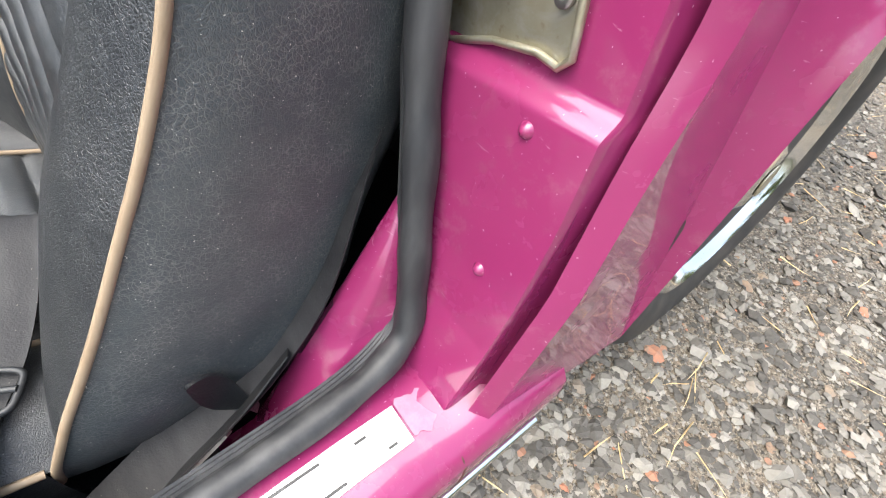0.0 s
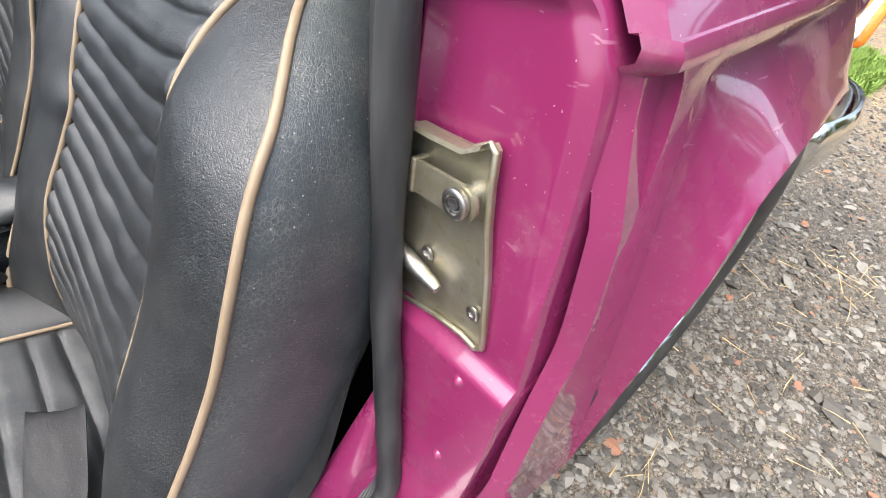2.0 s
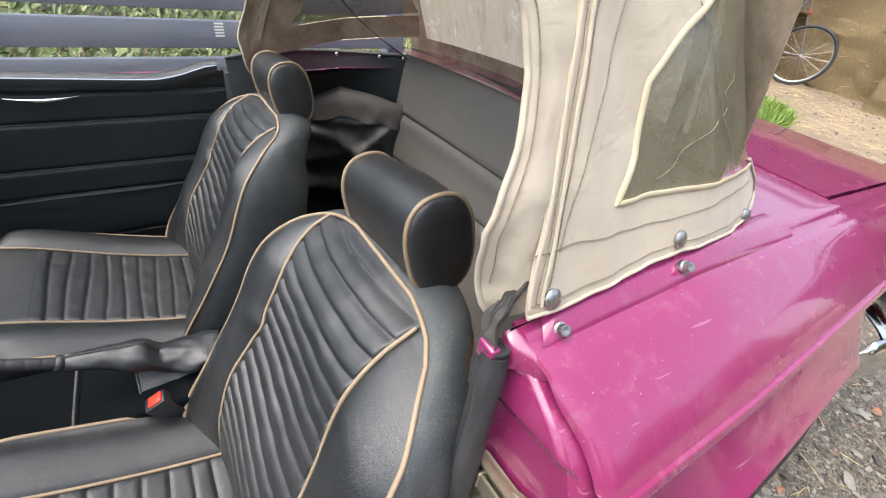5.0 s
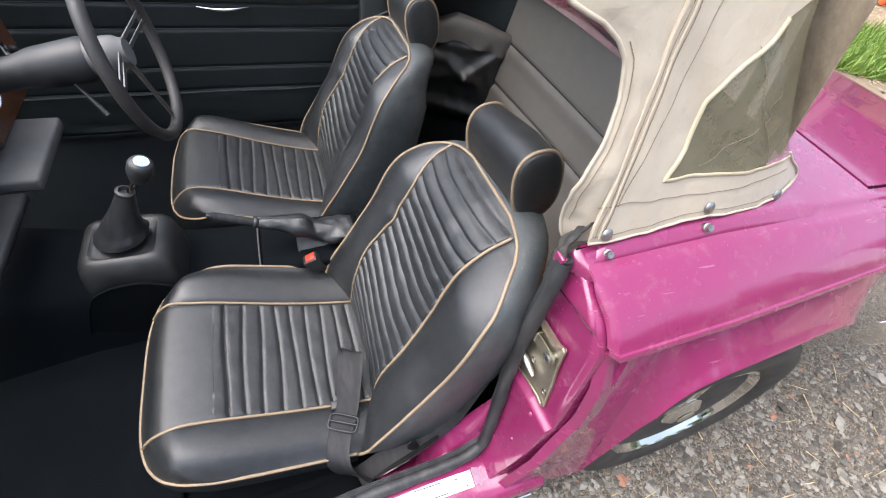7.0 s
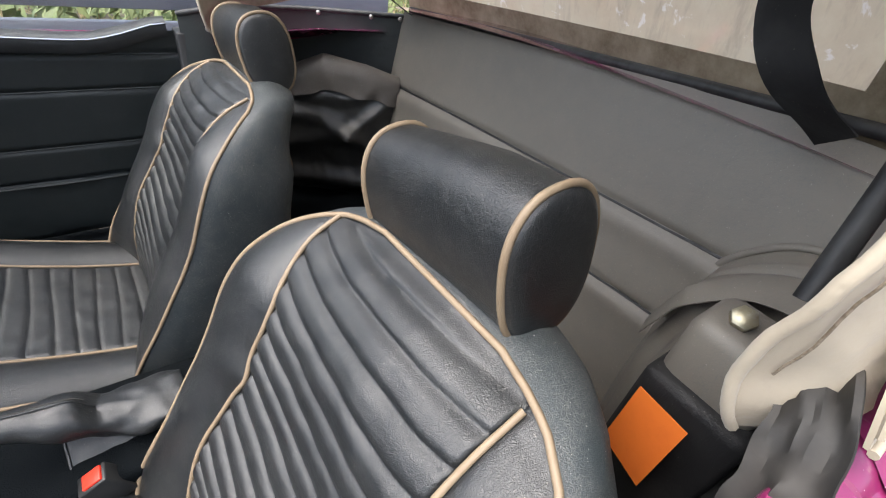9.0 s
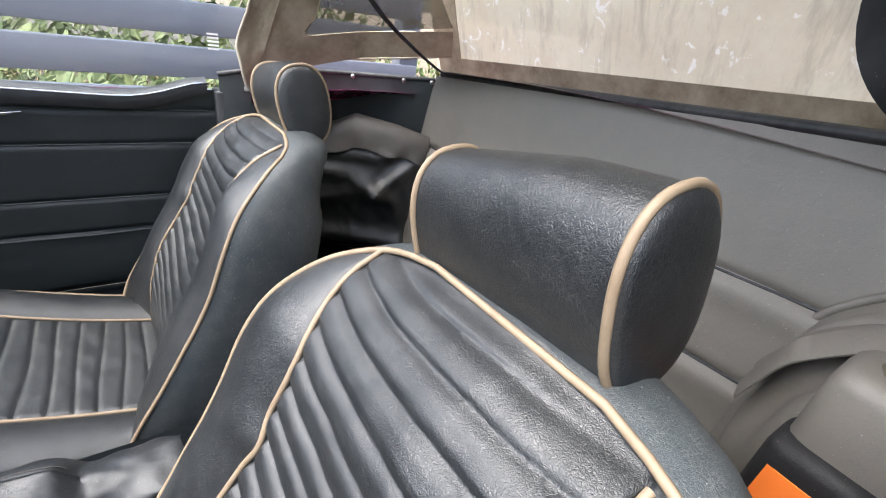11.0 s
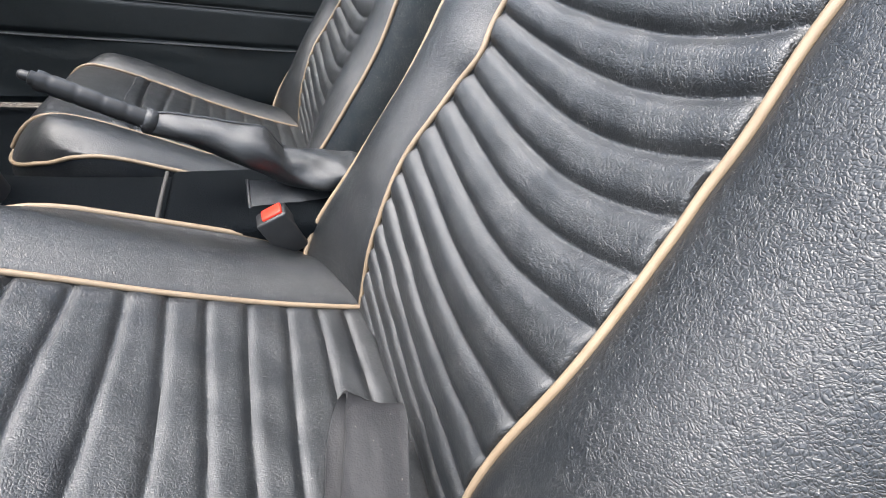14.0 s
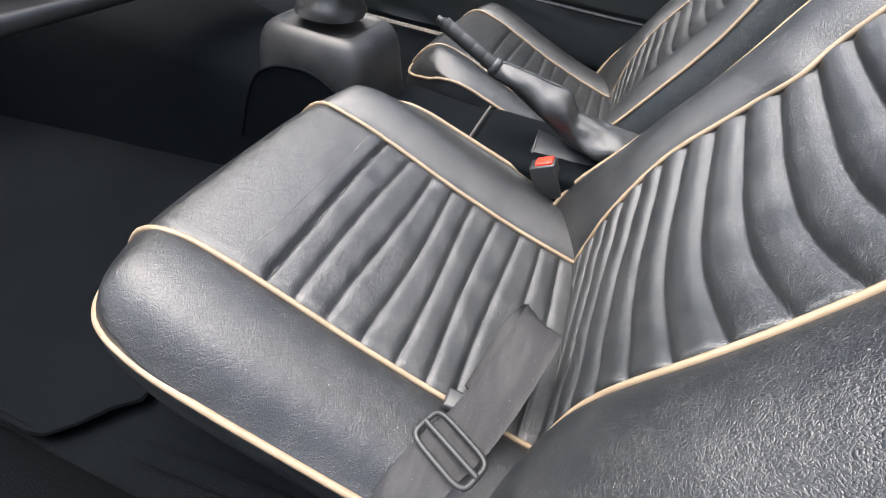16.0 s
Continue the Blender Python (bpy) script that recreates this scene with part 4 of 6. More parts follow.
    for s in (-1, 1):
        seam = []
        for z in [lerp(0.185, 0.662, k / 70) for k in range(71)]:
            p = panel(z, s)
            x, up = front_x(z, s * p)
            seam.append(B(x - 0.0022, s * p, z + 0.001, lean(z)))
        part("piping", tube(seam, 0.0030, 8), piping_mat, back, "beige piping")

    # sides and rear of the backrest
    def depth(z):
        return table([(0.15, 0.14), (0.3, 0.185), (0.45, 0.18), (0.58, 0.16), (0.64, 0.115), (0.672, 0.085)], z)

    def taper(z):
        return table([(0.15, 0.90), (0.40, 0.84), (0.55, 0.70), (0.64, 0.58), (0.672, 0.5)], z)

    shell = []
    for f, puff in ((0.0, 1.0), (0.08, 1.015), (0.25, 1.02), (0.45, 0.985), (0.65, 0.90), (0.85, 0.70), (0.95, 0.45), (1.0, 0.0)):
        r = []
        for z, u in ring:
            d = depth(z) * f
            r.append(B(face(z) - wrap(z) * (1 - f) ** 2 + d * 0.96, u * (puff if puff > 1 else lerp(taper(z), 1.0, puff)), z - d * 0.24 + 0.012 * math.sin(math.pi * f) * smooth(0.6, 0.67, z), lean(z)))
        shell.append(r)
    # the paler side colour carries sky sheen as well as dust
    part("side_boxing", loft(shell), side_vinyl, back, "scuffed dusty black vinyl side, sky sheen lightened into its colour")
    rear = [B(face(z) + depth(z) * 0.96, u * taper(z), z - depth(z) * 0.24, lean(z)) for z, u in ring]
    part("rear_welt", tube(rear, 0.0032, 8), piping_mat, back, "beige piped edge")
    mid = Vector((0, 0, 0))
    fill = [rear, [v.lerp(Vector((v.x + 0.008, yc + lean(v.z - dz), v.z)), 0.5) for v in rear], [Vector((v.x + 0.012, yc + lean(v.z - dz), v.z)) for v in rear]]
    part("rear_panel", loft(fill), black_vinyl, back)

    # headrest
    slope = head_tip
    hc = Vector((0.300, lean(0.715) + head_off, 0.709))

    def ring_at(u, grow):
        pts = []
        for k in range(40):
            q = 2 * math.pi * k / 40
            c, s = math.cos(q), math.sin(q)
            a = 0.046 * abs(c) ** 0.82 * (1 if c > 0 else -1) * grow
            b = 0.070 * abs(s) ** 0.82 * (1 if s > 0 else -1) * grow
            a *= 1 + 0.04 * (b / 0.070)
            t = radians(9)
            pts.append(B(hc.x + a * math.cos(t) - b * math.sin(t), u, hc.z + a * math.sin(t) + b * math.cos(t) + slope * u, hc.y + 0.12 * b))
        return pts

    hl = 0.103
    skin = [ring_at(lerp(-hl, hl, k / 24), 1 + 0.012 * math.sin(math.pi * k / 24)) for k in range(25)]
    head = part("headrest", loft(skin, True), black_vinyl, seat)
    for s in (-1, 1):
        cap = [ring_at(s * (hl + d), g) for d, g in ((0, 1.0), (0.004, 0.97), (0.007, 0.88), (0.009, 0.62), (0.010, 0.3), (0.0102, 0.02))]
        part("end_panel", loft(cap, True, False, True), black_vinyl, head)
        part("piping", tube(ring_at(s * hl, 1.012), 0.0033, 8, True), piping_mat, head, "beige piping")
    for s in (-1, 1):
        part("headrest_post", tube([B(0.33, s * 0.05, 0.60, hc.y), B(0.325, s * 0.05, 0.68, hc.y)], 0.006, 10), chrome, head)
    return seat


near_seat = bucket_seat(-0.139, 0.0, 0.075, "black vinyl car seat with pleats and beige piping, beside open door", spread=0.017)
far_seat = bucket_seat(0.578, -0.048, 0.075, "black vinyl driver's seat with pleats and beige piping", 0.008, 0.0, 0.029, -0.06)


# ---- inside the car ----
cabin = thing("cabin_floor", (-0.3, 0.19, 0.08), "black carpeted car floor and transmission tunnel", "car floor")
rows = []
for x in [-1.25 + 0.1 * k for k in range(20)]:
    rows.append([Vector((x, y, 0.075 + (0.10 if x > 0.3 else 0) + 0.004 * noise.noise(Vector((x * 9, y * 9, 0))))) for y in [-0.455 + 0.05 * k for k in range(30)]])
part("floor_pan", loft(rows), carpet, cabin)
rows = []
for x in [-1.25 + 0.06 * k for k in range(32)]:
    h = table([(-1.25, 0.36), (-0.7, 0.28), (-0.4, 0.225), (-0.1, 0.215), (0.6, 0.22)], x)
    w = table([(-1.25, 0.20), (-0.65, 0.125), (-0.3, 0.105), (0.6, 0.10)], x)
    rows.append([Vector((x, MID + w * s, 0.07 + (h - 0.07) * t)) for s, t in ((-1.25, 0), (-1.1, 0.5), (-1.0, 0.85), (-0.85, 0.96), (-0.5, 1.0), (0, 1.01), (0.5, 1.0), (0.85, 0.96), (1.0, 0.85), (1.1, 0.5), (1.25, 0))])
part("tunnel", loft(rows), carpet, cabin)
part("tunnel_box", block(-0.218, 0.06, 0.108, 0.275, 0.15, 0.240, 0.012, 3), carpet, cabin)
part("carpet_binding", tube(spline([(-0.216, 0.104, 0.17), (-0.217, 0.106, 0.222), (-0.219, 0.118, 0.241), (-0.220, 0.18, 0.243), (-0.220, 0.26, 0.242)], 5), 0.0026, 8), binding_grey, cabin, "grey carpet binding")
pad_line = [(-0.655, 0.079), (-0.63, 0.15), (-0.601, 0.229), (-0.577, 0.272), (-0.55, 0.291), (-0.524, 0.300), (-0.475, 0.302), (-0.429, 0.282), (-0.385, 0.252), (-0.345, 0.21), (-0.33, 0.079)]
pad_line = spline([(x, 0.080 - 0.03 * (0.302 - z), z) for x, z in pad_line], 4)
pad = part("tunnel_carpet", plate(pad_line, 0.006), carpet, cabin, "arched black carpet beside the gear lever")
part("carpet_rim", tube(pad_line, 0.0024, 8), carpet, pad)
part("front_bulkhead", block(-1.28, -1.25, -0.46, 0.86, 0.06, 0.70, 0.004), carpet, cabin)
mat_rows = []
for x in [-1.0 + 0.0189 * k for k in range(31)]:
    e = 0.07 * smooth(-0.51, -0.432, x) ** 1.6
    mat_rows.append([Vector((x, max(y, -0.437 + e), 0.092 + 0.003 * noise.noise(Vector((x * 14, y * 14, 0))))) for j, y in enumerate([-0.437 + 0.03 * k for k in range(15)])])
mat_ob = thing("floor_mat", (-0.7, -0.2, 0.09), "black carpet floor mat with bound edge", "mat")
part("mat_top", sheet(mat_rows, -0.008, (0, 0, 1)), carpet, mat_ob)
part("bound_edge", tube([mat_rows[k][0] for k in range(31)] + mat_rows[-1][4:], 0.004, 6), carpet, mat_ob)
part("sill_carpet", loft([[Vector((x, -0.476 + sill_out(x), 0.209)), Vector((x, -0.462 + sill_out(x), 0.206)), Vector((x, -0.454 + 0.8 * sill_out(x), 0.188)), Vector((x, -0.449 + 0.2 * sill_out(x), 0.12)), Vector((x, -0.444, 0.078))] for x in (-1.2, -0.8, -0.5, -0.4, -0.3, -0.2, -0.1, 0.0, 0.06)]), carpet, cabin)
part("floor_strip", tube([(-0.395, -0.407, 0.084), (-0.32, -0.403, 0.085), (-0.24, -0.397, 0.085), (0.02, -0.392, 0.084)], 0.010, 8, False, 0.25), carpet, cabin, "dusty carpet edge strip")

# gear lever
gear = thing("gear_lever", (-0.50, 0.19, 0.25), "gear lever with black gaiter on a moulded plinth", "gear lever")
rows = []
for z, a, b in ((0.19, 0.114, 0.100), (0.27, 0.103, 0.092), (0.305, 0.099, 0.089), (0.322, 0.095, 0.085), (0.334, 0.089, 0.079), (0.342, 0.081, 0.072), (0.345, 0.072, 0.066), (0.3455, 0.068, 0.063), (0.342, 0.064, 0.060), (0.341, 0.058, 0.054)):
    rows.append([Vector((-0.500 + a * abs(c) ** 0.35 * (1 if c > 0 else -1), 0.192 + b * abs(s) ** 0.35 * (1 if s > 0 else -1), z)) for c, s in ((math.cos(2 * math.pi * k / 48), math.sin(2 * math.pi * k / 48)) for k in range(48))])
part("plinth", loft(rows, True, False, True), plastic, gear, "black moulded plinth")
rows = []
for k in range(22):
    f = k / 21
    r0 = table([(0, 0.056), (0.08, 0.053), (0.2, 0.044), (0.5, 0.033), (0.9, 0.021), (1, 0.017)], f)
    c = Vector((lerp(-0.50, -0.447, f), 0.19, lerp(0.358, 0.482, f)))
    rows.append([c + Vector((math.cos(q), math.sin(q), 0)) * (r0 * (1 + (0.10 * math.sin(4 * q + 7 * f) + 0.06 * noise.noise(Vector((math.cos(q) * 2, math.sin(q) * 2, f * 4)))) * (1 - f) * smooth(0.0, 0.12, f))) for q in (2 * math.pi * j / 40 for j in range(40))])
gaiter = part("gaiter", loft(rows, True), black_vinyl, gear)
part("collar", lathe([(0, 0.018), (0.008, 0.0185), (0.01, 0.013), (0.002, 0.012)], (-0.447, 0.19, 0.480), (0.4, 0, 1), 18), plastic, gear)
part("lever", tube([(-0.447, 0.19, 0.47), (-0.405, 0.19, 0.53)], 0.006, 10), chrome, gear)
knob = part("knob", lathe([(-0.03, 0.010), (-0.022, 0.018), (0.0, 0.0245), (0.022, 0.0245), (0.030, 0.021), (0.033, 0.014), (0.033, 0.0)], (-0.400, 0.19, 0.535), (0.45, -0.15, 1), 24), plastic, gear)
part("knob_badge", lathe([(0.033, 0.0145), (0.0345, 0.014), (0.0345, 0.0)], (-0.400, 0.19, 0.535), (0.45, -0.15, 1), 20), badge, knob)

# handbrake
brake = thing("handbrake", (-0.10, 0.2, 0.26), "black handbrake lever with sewn vinyl gaiter", "handbrake")
root, tip = Vector((-0.212, 0.187, 0.343)), Vector((-0.300, 0.184, 0.386))
axis_b = (tip - root).normalized()
part("grip", tube([root.lerp(tip, k / 40) for k in range(41)], [0.0108 - 0.0008 * max(0.0, 1 - min(k % 9, 9 - k % 9) / 1.3) for k in range(41)], 16), plastic, brake, "ribbed black plastic grip")
part("button", lathe([(0, 0.0072), (0.005, 0.0075), (0.006, 0.0055), (0.012, 0.0050), (0.014, 0.003), (0.014, 0)], tip, axis_b, 16), plastic, brake)
rows = []
for k in range(46):
    f = k / 45
    x = lerp(-0.220, 0.035, f)
    ridge_z = table([(0, 0.352), (0.12, 0.352), (0.25, 0.347), (0.38, 0.341), (0.47, 0.338), (0.52, 0.334), (0.56, 0.320), (0.60, 0.307), (0.70, 0.302), (0.85, 0.297), (1, 0.288)], f)
    floor_z = table([(0, 0.330), (0.15, 0.318), (0.3, 0.300), (0.5, 0.272), (0.65, 0.255), (1, 0.246)], f)
    w = table([(0, 0.011), (0.1, 0.015), (0.25, 0.022), (0.42, 0.031), (0.52, 0.034), (0.62, 0.036), (1, 0.048)], f)
    y0 = lerp(0.187, 0.190, f)
    row = []
    for j in range(36):
        q = 2 * math.pi * j / 36
        c, s = math.cos(q), math.sin(q)
        up = abs(s) ** 0.8 * (1 if s > 0 else -1)
        fold = 0.10 * math.sin(16 * f + 2.5 * q) * smooth(0.15, 0.45, f) + 0.22 * noise.noise(Vector((f * 7, c * 1.6, s * 1.6)))
        ww = w * (1 + fold) * (1 - 0.45 * max(0.0, s) ** 2 * smooth(0.6, 0.2, abs(f - 0.3)))
        row.append(Vector((x + 0.004 * noise.noise(Vector((f * 9, q, 2))), y0 + ww * c, lerp(floor_z, ridge_z, 0.5 + 0.5 * up) + 0.004 * noise.noise(Vector((f * 10, c * 2, s * 2 + 5))) * smooth(0.2, 0.5, f))))
    rows.append(row)
boot_part = part("gaiter", loft(rows, True, True, True), black_vinyl, brake, "creased black vinyl gaiter")
part("top_seam", tube([r[9] + Vector((0, 0, 0.0008)) for r in rows[:28]], 0.0014, 6), black_vinyl, boot_part)
part("stitching", tube([r[7] + Vector((0, -0.0003, 0.0006)) for r in rows[1:26]], 0.0007, 5), binding_grey, boot_part)
part("collar", lathe([(0, 0.0120), (0.003, 0.0145), (0.010, 0.0150), (0.013, 0.0135)], root - axis_b * 0.008, axis_b, 20), black_vinyl, brake)
flap_b = [[Vector((lerp(-0.118, -0.005, k / 12), lerp(0.150, 0.186, j / 5), lerp(0.236, 0.264, j / 5) - 0.010 * k / 12 + 0.003 * noise.noise(Vector((k * 0.5, j * 0.6, 1))))) for j in range(6)] for k in range(13)]
part("gaiter_base", sheet(flap_b, 0.003, (0, -0.5, -0.8)), black_vinyl, brake)
part("base_edge", tube([flap_b[0][j] for j in range(5, -1, -1)] + [r[0] for r in flap_b[1:]], 0.0022, 6), black_vinyl, brake)

# belt buckle and the near lap belt
buckle = thing("belt_buckle", (-0.085, 0.118, 0.22), "black belt buckle with red release button", "belt buckle")
turn = Matrix.Translation((-0.087, 0.118, 0.243)) @ Matrix.Rotation(radians(-28), 4, "Y")
part("housing", block(-0.024, 0.016, -0.015, 0.015, -0.05, 0.010, 0.003, 2, turn), plastic, buckle)
part("button", block(-0.014, 0.012, -0.011, 0.011, 0.006, 0.0135, 0.0015, 2, turn), red_plastic, buckle, "red release button")

belt = thing("seat_belt", (0.0, -0.33, 0.2), "black webbing seat belt looped over the cushion", "seat belt")
strap = spline([(-0.066, -0.262, 0.205), (-0.059, -0.225, 0.209), (-0.052, -0.192, 0.216), (-0.043, -0.174, 0.229), (-0.036, -0.176, 0.243), (-0.038, -0.195, 0.244), (-0.045, -0.222, 0.238), (-0.056, -0.262, 0.230), (-0.072, -0.308, 0.226), (-0.094, -0.352, 0.224), (-0.105, -0.398, 0.205), (-0.085, -0.420, 0.160), (-0.04, -0.425, 0.125), (0.03, -0.425, 0.115)], 8)
part("strap", ribbon(strap, (1, -0.48, -0.17), 0.048, 0.0026), webbing, belt)
cx, cy, cz = -0.082, -0.330, 0.231
ad = []
for k in range(28):
    q = 2 * math.pi * k / 28
    a = 0.031 * abs(math.cos(q)) ** 0.4 * (1 if math.cos(q) > 0 else -1)
    b = 0.017 * abs(math.sin(q)) ** 0.4 * (1 if math.sin(q) > 0 else -1)
    ad.append(Vector((cx + a * 0.90 - b * 0.42, cy - a * 0.42 - b * 0.90, cz - 0.05 * a)))
part("adjuster", tube(ad, 0.0026, 8, True), plastic, belt)
part("adjuster_bar", tube([Vector((cx - 0.028, cy + 0.013, cz + 0.003)), Vector((cx + 0.028, cy - 0.013, cz + 0.001))], 0.0026, 8), plastic, belt)
part("plastic_guide", block(-0.012, 0.012, -0.010, 0.010, -0.004, 0.006, 0.003, 2, Matrix.Translation((-0.09, -0.285, 0.222))), plastic, belt)
low = thing("belt_anchor", (0.06, -0.40, 0.13), "black lower belt with chrome anchor beside the sill", "seat belt")
part("webbing", ribbon(spline([(-0.07, -0.425, 0.13), (0.02, -0.405, 0.165), (0.09, -0.395, 0.205), (0.15, -0.385, 0.27), (0.20, -0.36, 0.36), (0.26, -0.32, 0.46)], 8), (0.3, 0.8, 0.4), 0.046), webbing, low)
leaf = [Vector((lerp(0.037, 0.072, f), -0.418 + 0.006 * math.sin(3 * f), lerp(0.256, 0.165, f))) for f in (k / 10 for k in range(11))]
rows = [[p + Vector((0.45, 0.2, 0.87)) * w * g for g in (-1, -0.4, 0.4, 1)] for p, w in zip(leaf, (0.001, 0.008, 0.013, 0.016, 0.017, 0.016, 0.014, 0.011, 0.008, 0.006, 0.005))]
part("strap_end", sheet(rows, 0.003, (0, 1, 0)), black_vinyl, low, "curled black strap end")
part("webbing", ribbon(spline([(-0.06, -0.432, 0.115), (0.0, -0.424, 0.15), (0.06, -0.418, 0.185), (0.11, -0.408, 0.222)], 6), (0.4, 0.7, -0.5), 0.030), webbing, low)
part("anchor_plate", ribbon([(-0.03, -0.436, 0.135), (0.01, -0.432, 0.158), (0.045, -0.428, 0.178)], (0.5, 0.5, -0.6), 0.011, 0.003), steel, low)

# rear bulkhead: padded panel with sewn seams
trim = thing("rear_trim_panel", (0.60, 0.2, 0.2), "dusty black vinyl padded trim behind the seats", "trim panel")


def bulk(y, z):
    x = 0.622 + 0.16 * (z - 0.58)
    z1 = 0.620 - 0.078 * y
    z2 = 0.500 - 0.10 * y
    for q in (z1, z2):
        x += 0.008 * math.exp(-((z - q) / 0.006) ** 2) - 0.004 * math.exp(-((z - q + 0.02) / 0.02) ** 2)
    return x - 0.006 * math.sin(y * 5) * math.sin(z * 9)


rows = []
for j in range(90):
    y = lerp(-0.31, 0.63, j / 89)
    zt = min(0.806, 0.792 - 0.095 * y)
    rows.append([stretch((bulk(y, z), y, z)) for z in (lerp(0.08, zt, k / 110) for k in range(111))])
part("panel", loft(rows), dusty_vinyl, trim)
for off, base in ((-0.078, 0.620), (-0.10, 0.500)):
    part("seam", tube([stretch((bulk(y, base + off * y) - 0.001, y, base + off * y)) for y in (lerp(-0.36, 0.6, k / 30) for k in range(31))], 0.0025, 6), rubber, trim)
part("top_rail", tube([stretch((0.664, y, 0.796 - 0.095 * y)) for y in (-0.27, -0.1, 0.1, 0.3, 0.5, 0.63)], 0.008, 8), rubber, trim)
rows = []
for x in (0.36, 0.45, 0.55, 0.64):
    rows.append([Vector((x, y, 0.19 + 0.03 * (x - 0.36))) for y in (-0.4, -0.1, 0.2, 0.5, 0.75)])
part("shelf", loft(rows), carpet, trim)

# far quarter trim
quarter = thing("quarter_trim_panel", (0.42, 0.78, 0.3), "black vinyl trim panel behind the far door", "trim panel")
rows = []
for k in range(40):
    f = k / 39
    x, y = lerp(0.215, 0.652, f), lerp(0.905, 0.628, f)
    zt = table([(0.0, 0.655), (0.25, 0.690), (0.6, 0.708), (1.0, 0.722)], f)
    rows.append([stretch((x, y - 0.01 * math.sin(math.pi * g), lerp(0.08, zt, g)), smooth(0.2, 0.5, x)) for g in (j / 30 for j in range(31))])
part("panel", loft(rows), trim_vinyl, quarter)
part("top_edge", tube([r[-1] for r in rows], 0.006, 8), rubber, quarter)
for k in (24, 33, 38):
    r = rows[k][-1]
    part("stud", lathe([(0, 0.006), (0.004, 0.0055), (0.006, 0.003), (0.006, 0)], r + Vector((-0.004, -0.006, -0.006)), (-0.4, -0.9, 0.1), 12), steel, quarter)
part("screw", lathe([(0, 0.007), (0.003, 0.006), (0.004, 0)], rows[5][28] + Vector((-0.002, -0.003, 0)), (-0.4, -0.9, 0.1), 12), steel, quarter)
part("catch_frame", tube([rows[3][10] + Vector((-0.004, -0.006, 0)), rows[3][24] + Vector((-0.004, -0.006, 0)), rows[9][25] + Vector((-0.004, -0.006, 0.0)), rows[12][28] + Vector((-0.004, -0.006, 0))], 0.004, 8), rubber, quarter)

bag = thing("folded_hood_bag", (0.52, 0.68, 0.3), "crumpled black vinyl bag strapped to the side trim", "bag")
rows = []
for k in range(60):
    f = k / 59
    x, y = lerp(0.36, 0.635, f), lerp(0.775, 0.60, f)
    zt = table([(0.0, 0.555), (0.2, 0.585), (0.45, 0.625), (0.75, 0.612), (1.0, 0.590)], f)
    row = []
    for j in range(46):
        g = j / 45
        z = lerp(zt, 0.20, g)
        puff = 0.055 * math.sin(math.pi * min(1, g * 1.15 + 0.04)) ** 0.6 * math.sin(math.pi * (0.08 + 0.9 * f)) ** 0.5
        fold = 0.006 * noise.noise(Vector((f * 5, g * 7 - f * 3, 5.0))) + 0.0025 * noise.noise(Vector((f * 13, g * 15 - f * 9, 2.0)))
        for g0, high, wide, f0, f1 in ((0.20 - 0.11 * ((f - 0.5) / 0.35) ** 2, 0.009, 0.035, 0.12, 0.88), (0.15 + 0.80 * (0.95 - f), 0.014, 0.045, 0.50, 1.0), (0.22 + 0.35 * (f - 0.15), 0.013, 0.05, 0.05, 0.85), (0.47 - 0.12 * f, 0.010, 0.05, 0.0, 0.8), (0.70 + 0.05 * f, 0.030, 0.075, 0.0, 1.0)):
            fold += high * math.exp(-((g - g0) / wide) ** 2) * smooth(f0, f0 + 0.15, f) * smooth(f1 + 0.02, f1 - 0.15, f)
        d = puff + fold * smooth(0, 0.12, g)
        row.append(stretch((x - d * 0.55, y - d * 0.85, z)))
    rows.append(row)
cloth = part("cloth", loft(rows), bag_vinyl, bag)
part("binding", tube([r[0] + Vector((-0.004, -0.006, 0)) for r in rows], 0.007, 8), flap_vinyl, bag)
part("flap", sheet([[r[0] + Vector((-0.006, -0.008, 0.007)), r[1] + Vector((-0.012, -0.018, 0.004)), r[3] + Vector((-0.012, -0.018, 0.001)), r[5] + Vector((-0.009, -0.014, 0)), r[7] + Vector((-0.006, -0.010, 0.004 * math.sin(k * 0.35)))] for k, r in enumerate(rows[10:])], 0.002, (-0.5, -0.8, 0)), flap_vinyl, bag, "dusty brown fastened flap")
part("snap", lathe([(0, 0.009), (0.003, 0.0085), (0.005, 0.004), (0.005, 0)], rows[16][2] + Vector((-0.008, -0.012, 0)), (-0.5, -0.85, 0.1), 14), steel, bag)

# far door


def door_top(x):
    return table([(-1.0, 0.640), (-0.5, 0.626), (-0.25, 0.616), (0.0, 0.605), (0.05, 0.606), (0.10, 0.618), (0.16, 0.637), (0.21, 0.642)], x)


def door_y(x, z):
    y = 0.93 + 0.05 * (0.62 - z)
    for q in (0.561, 0.482, 0.348, 0.262):
        y += 0.006 * math.exp(-((z - q) / 0.005) ** 2)
    return y


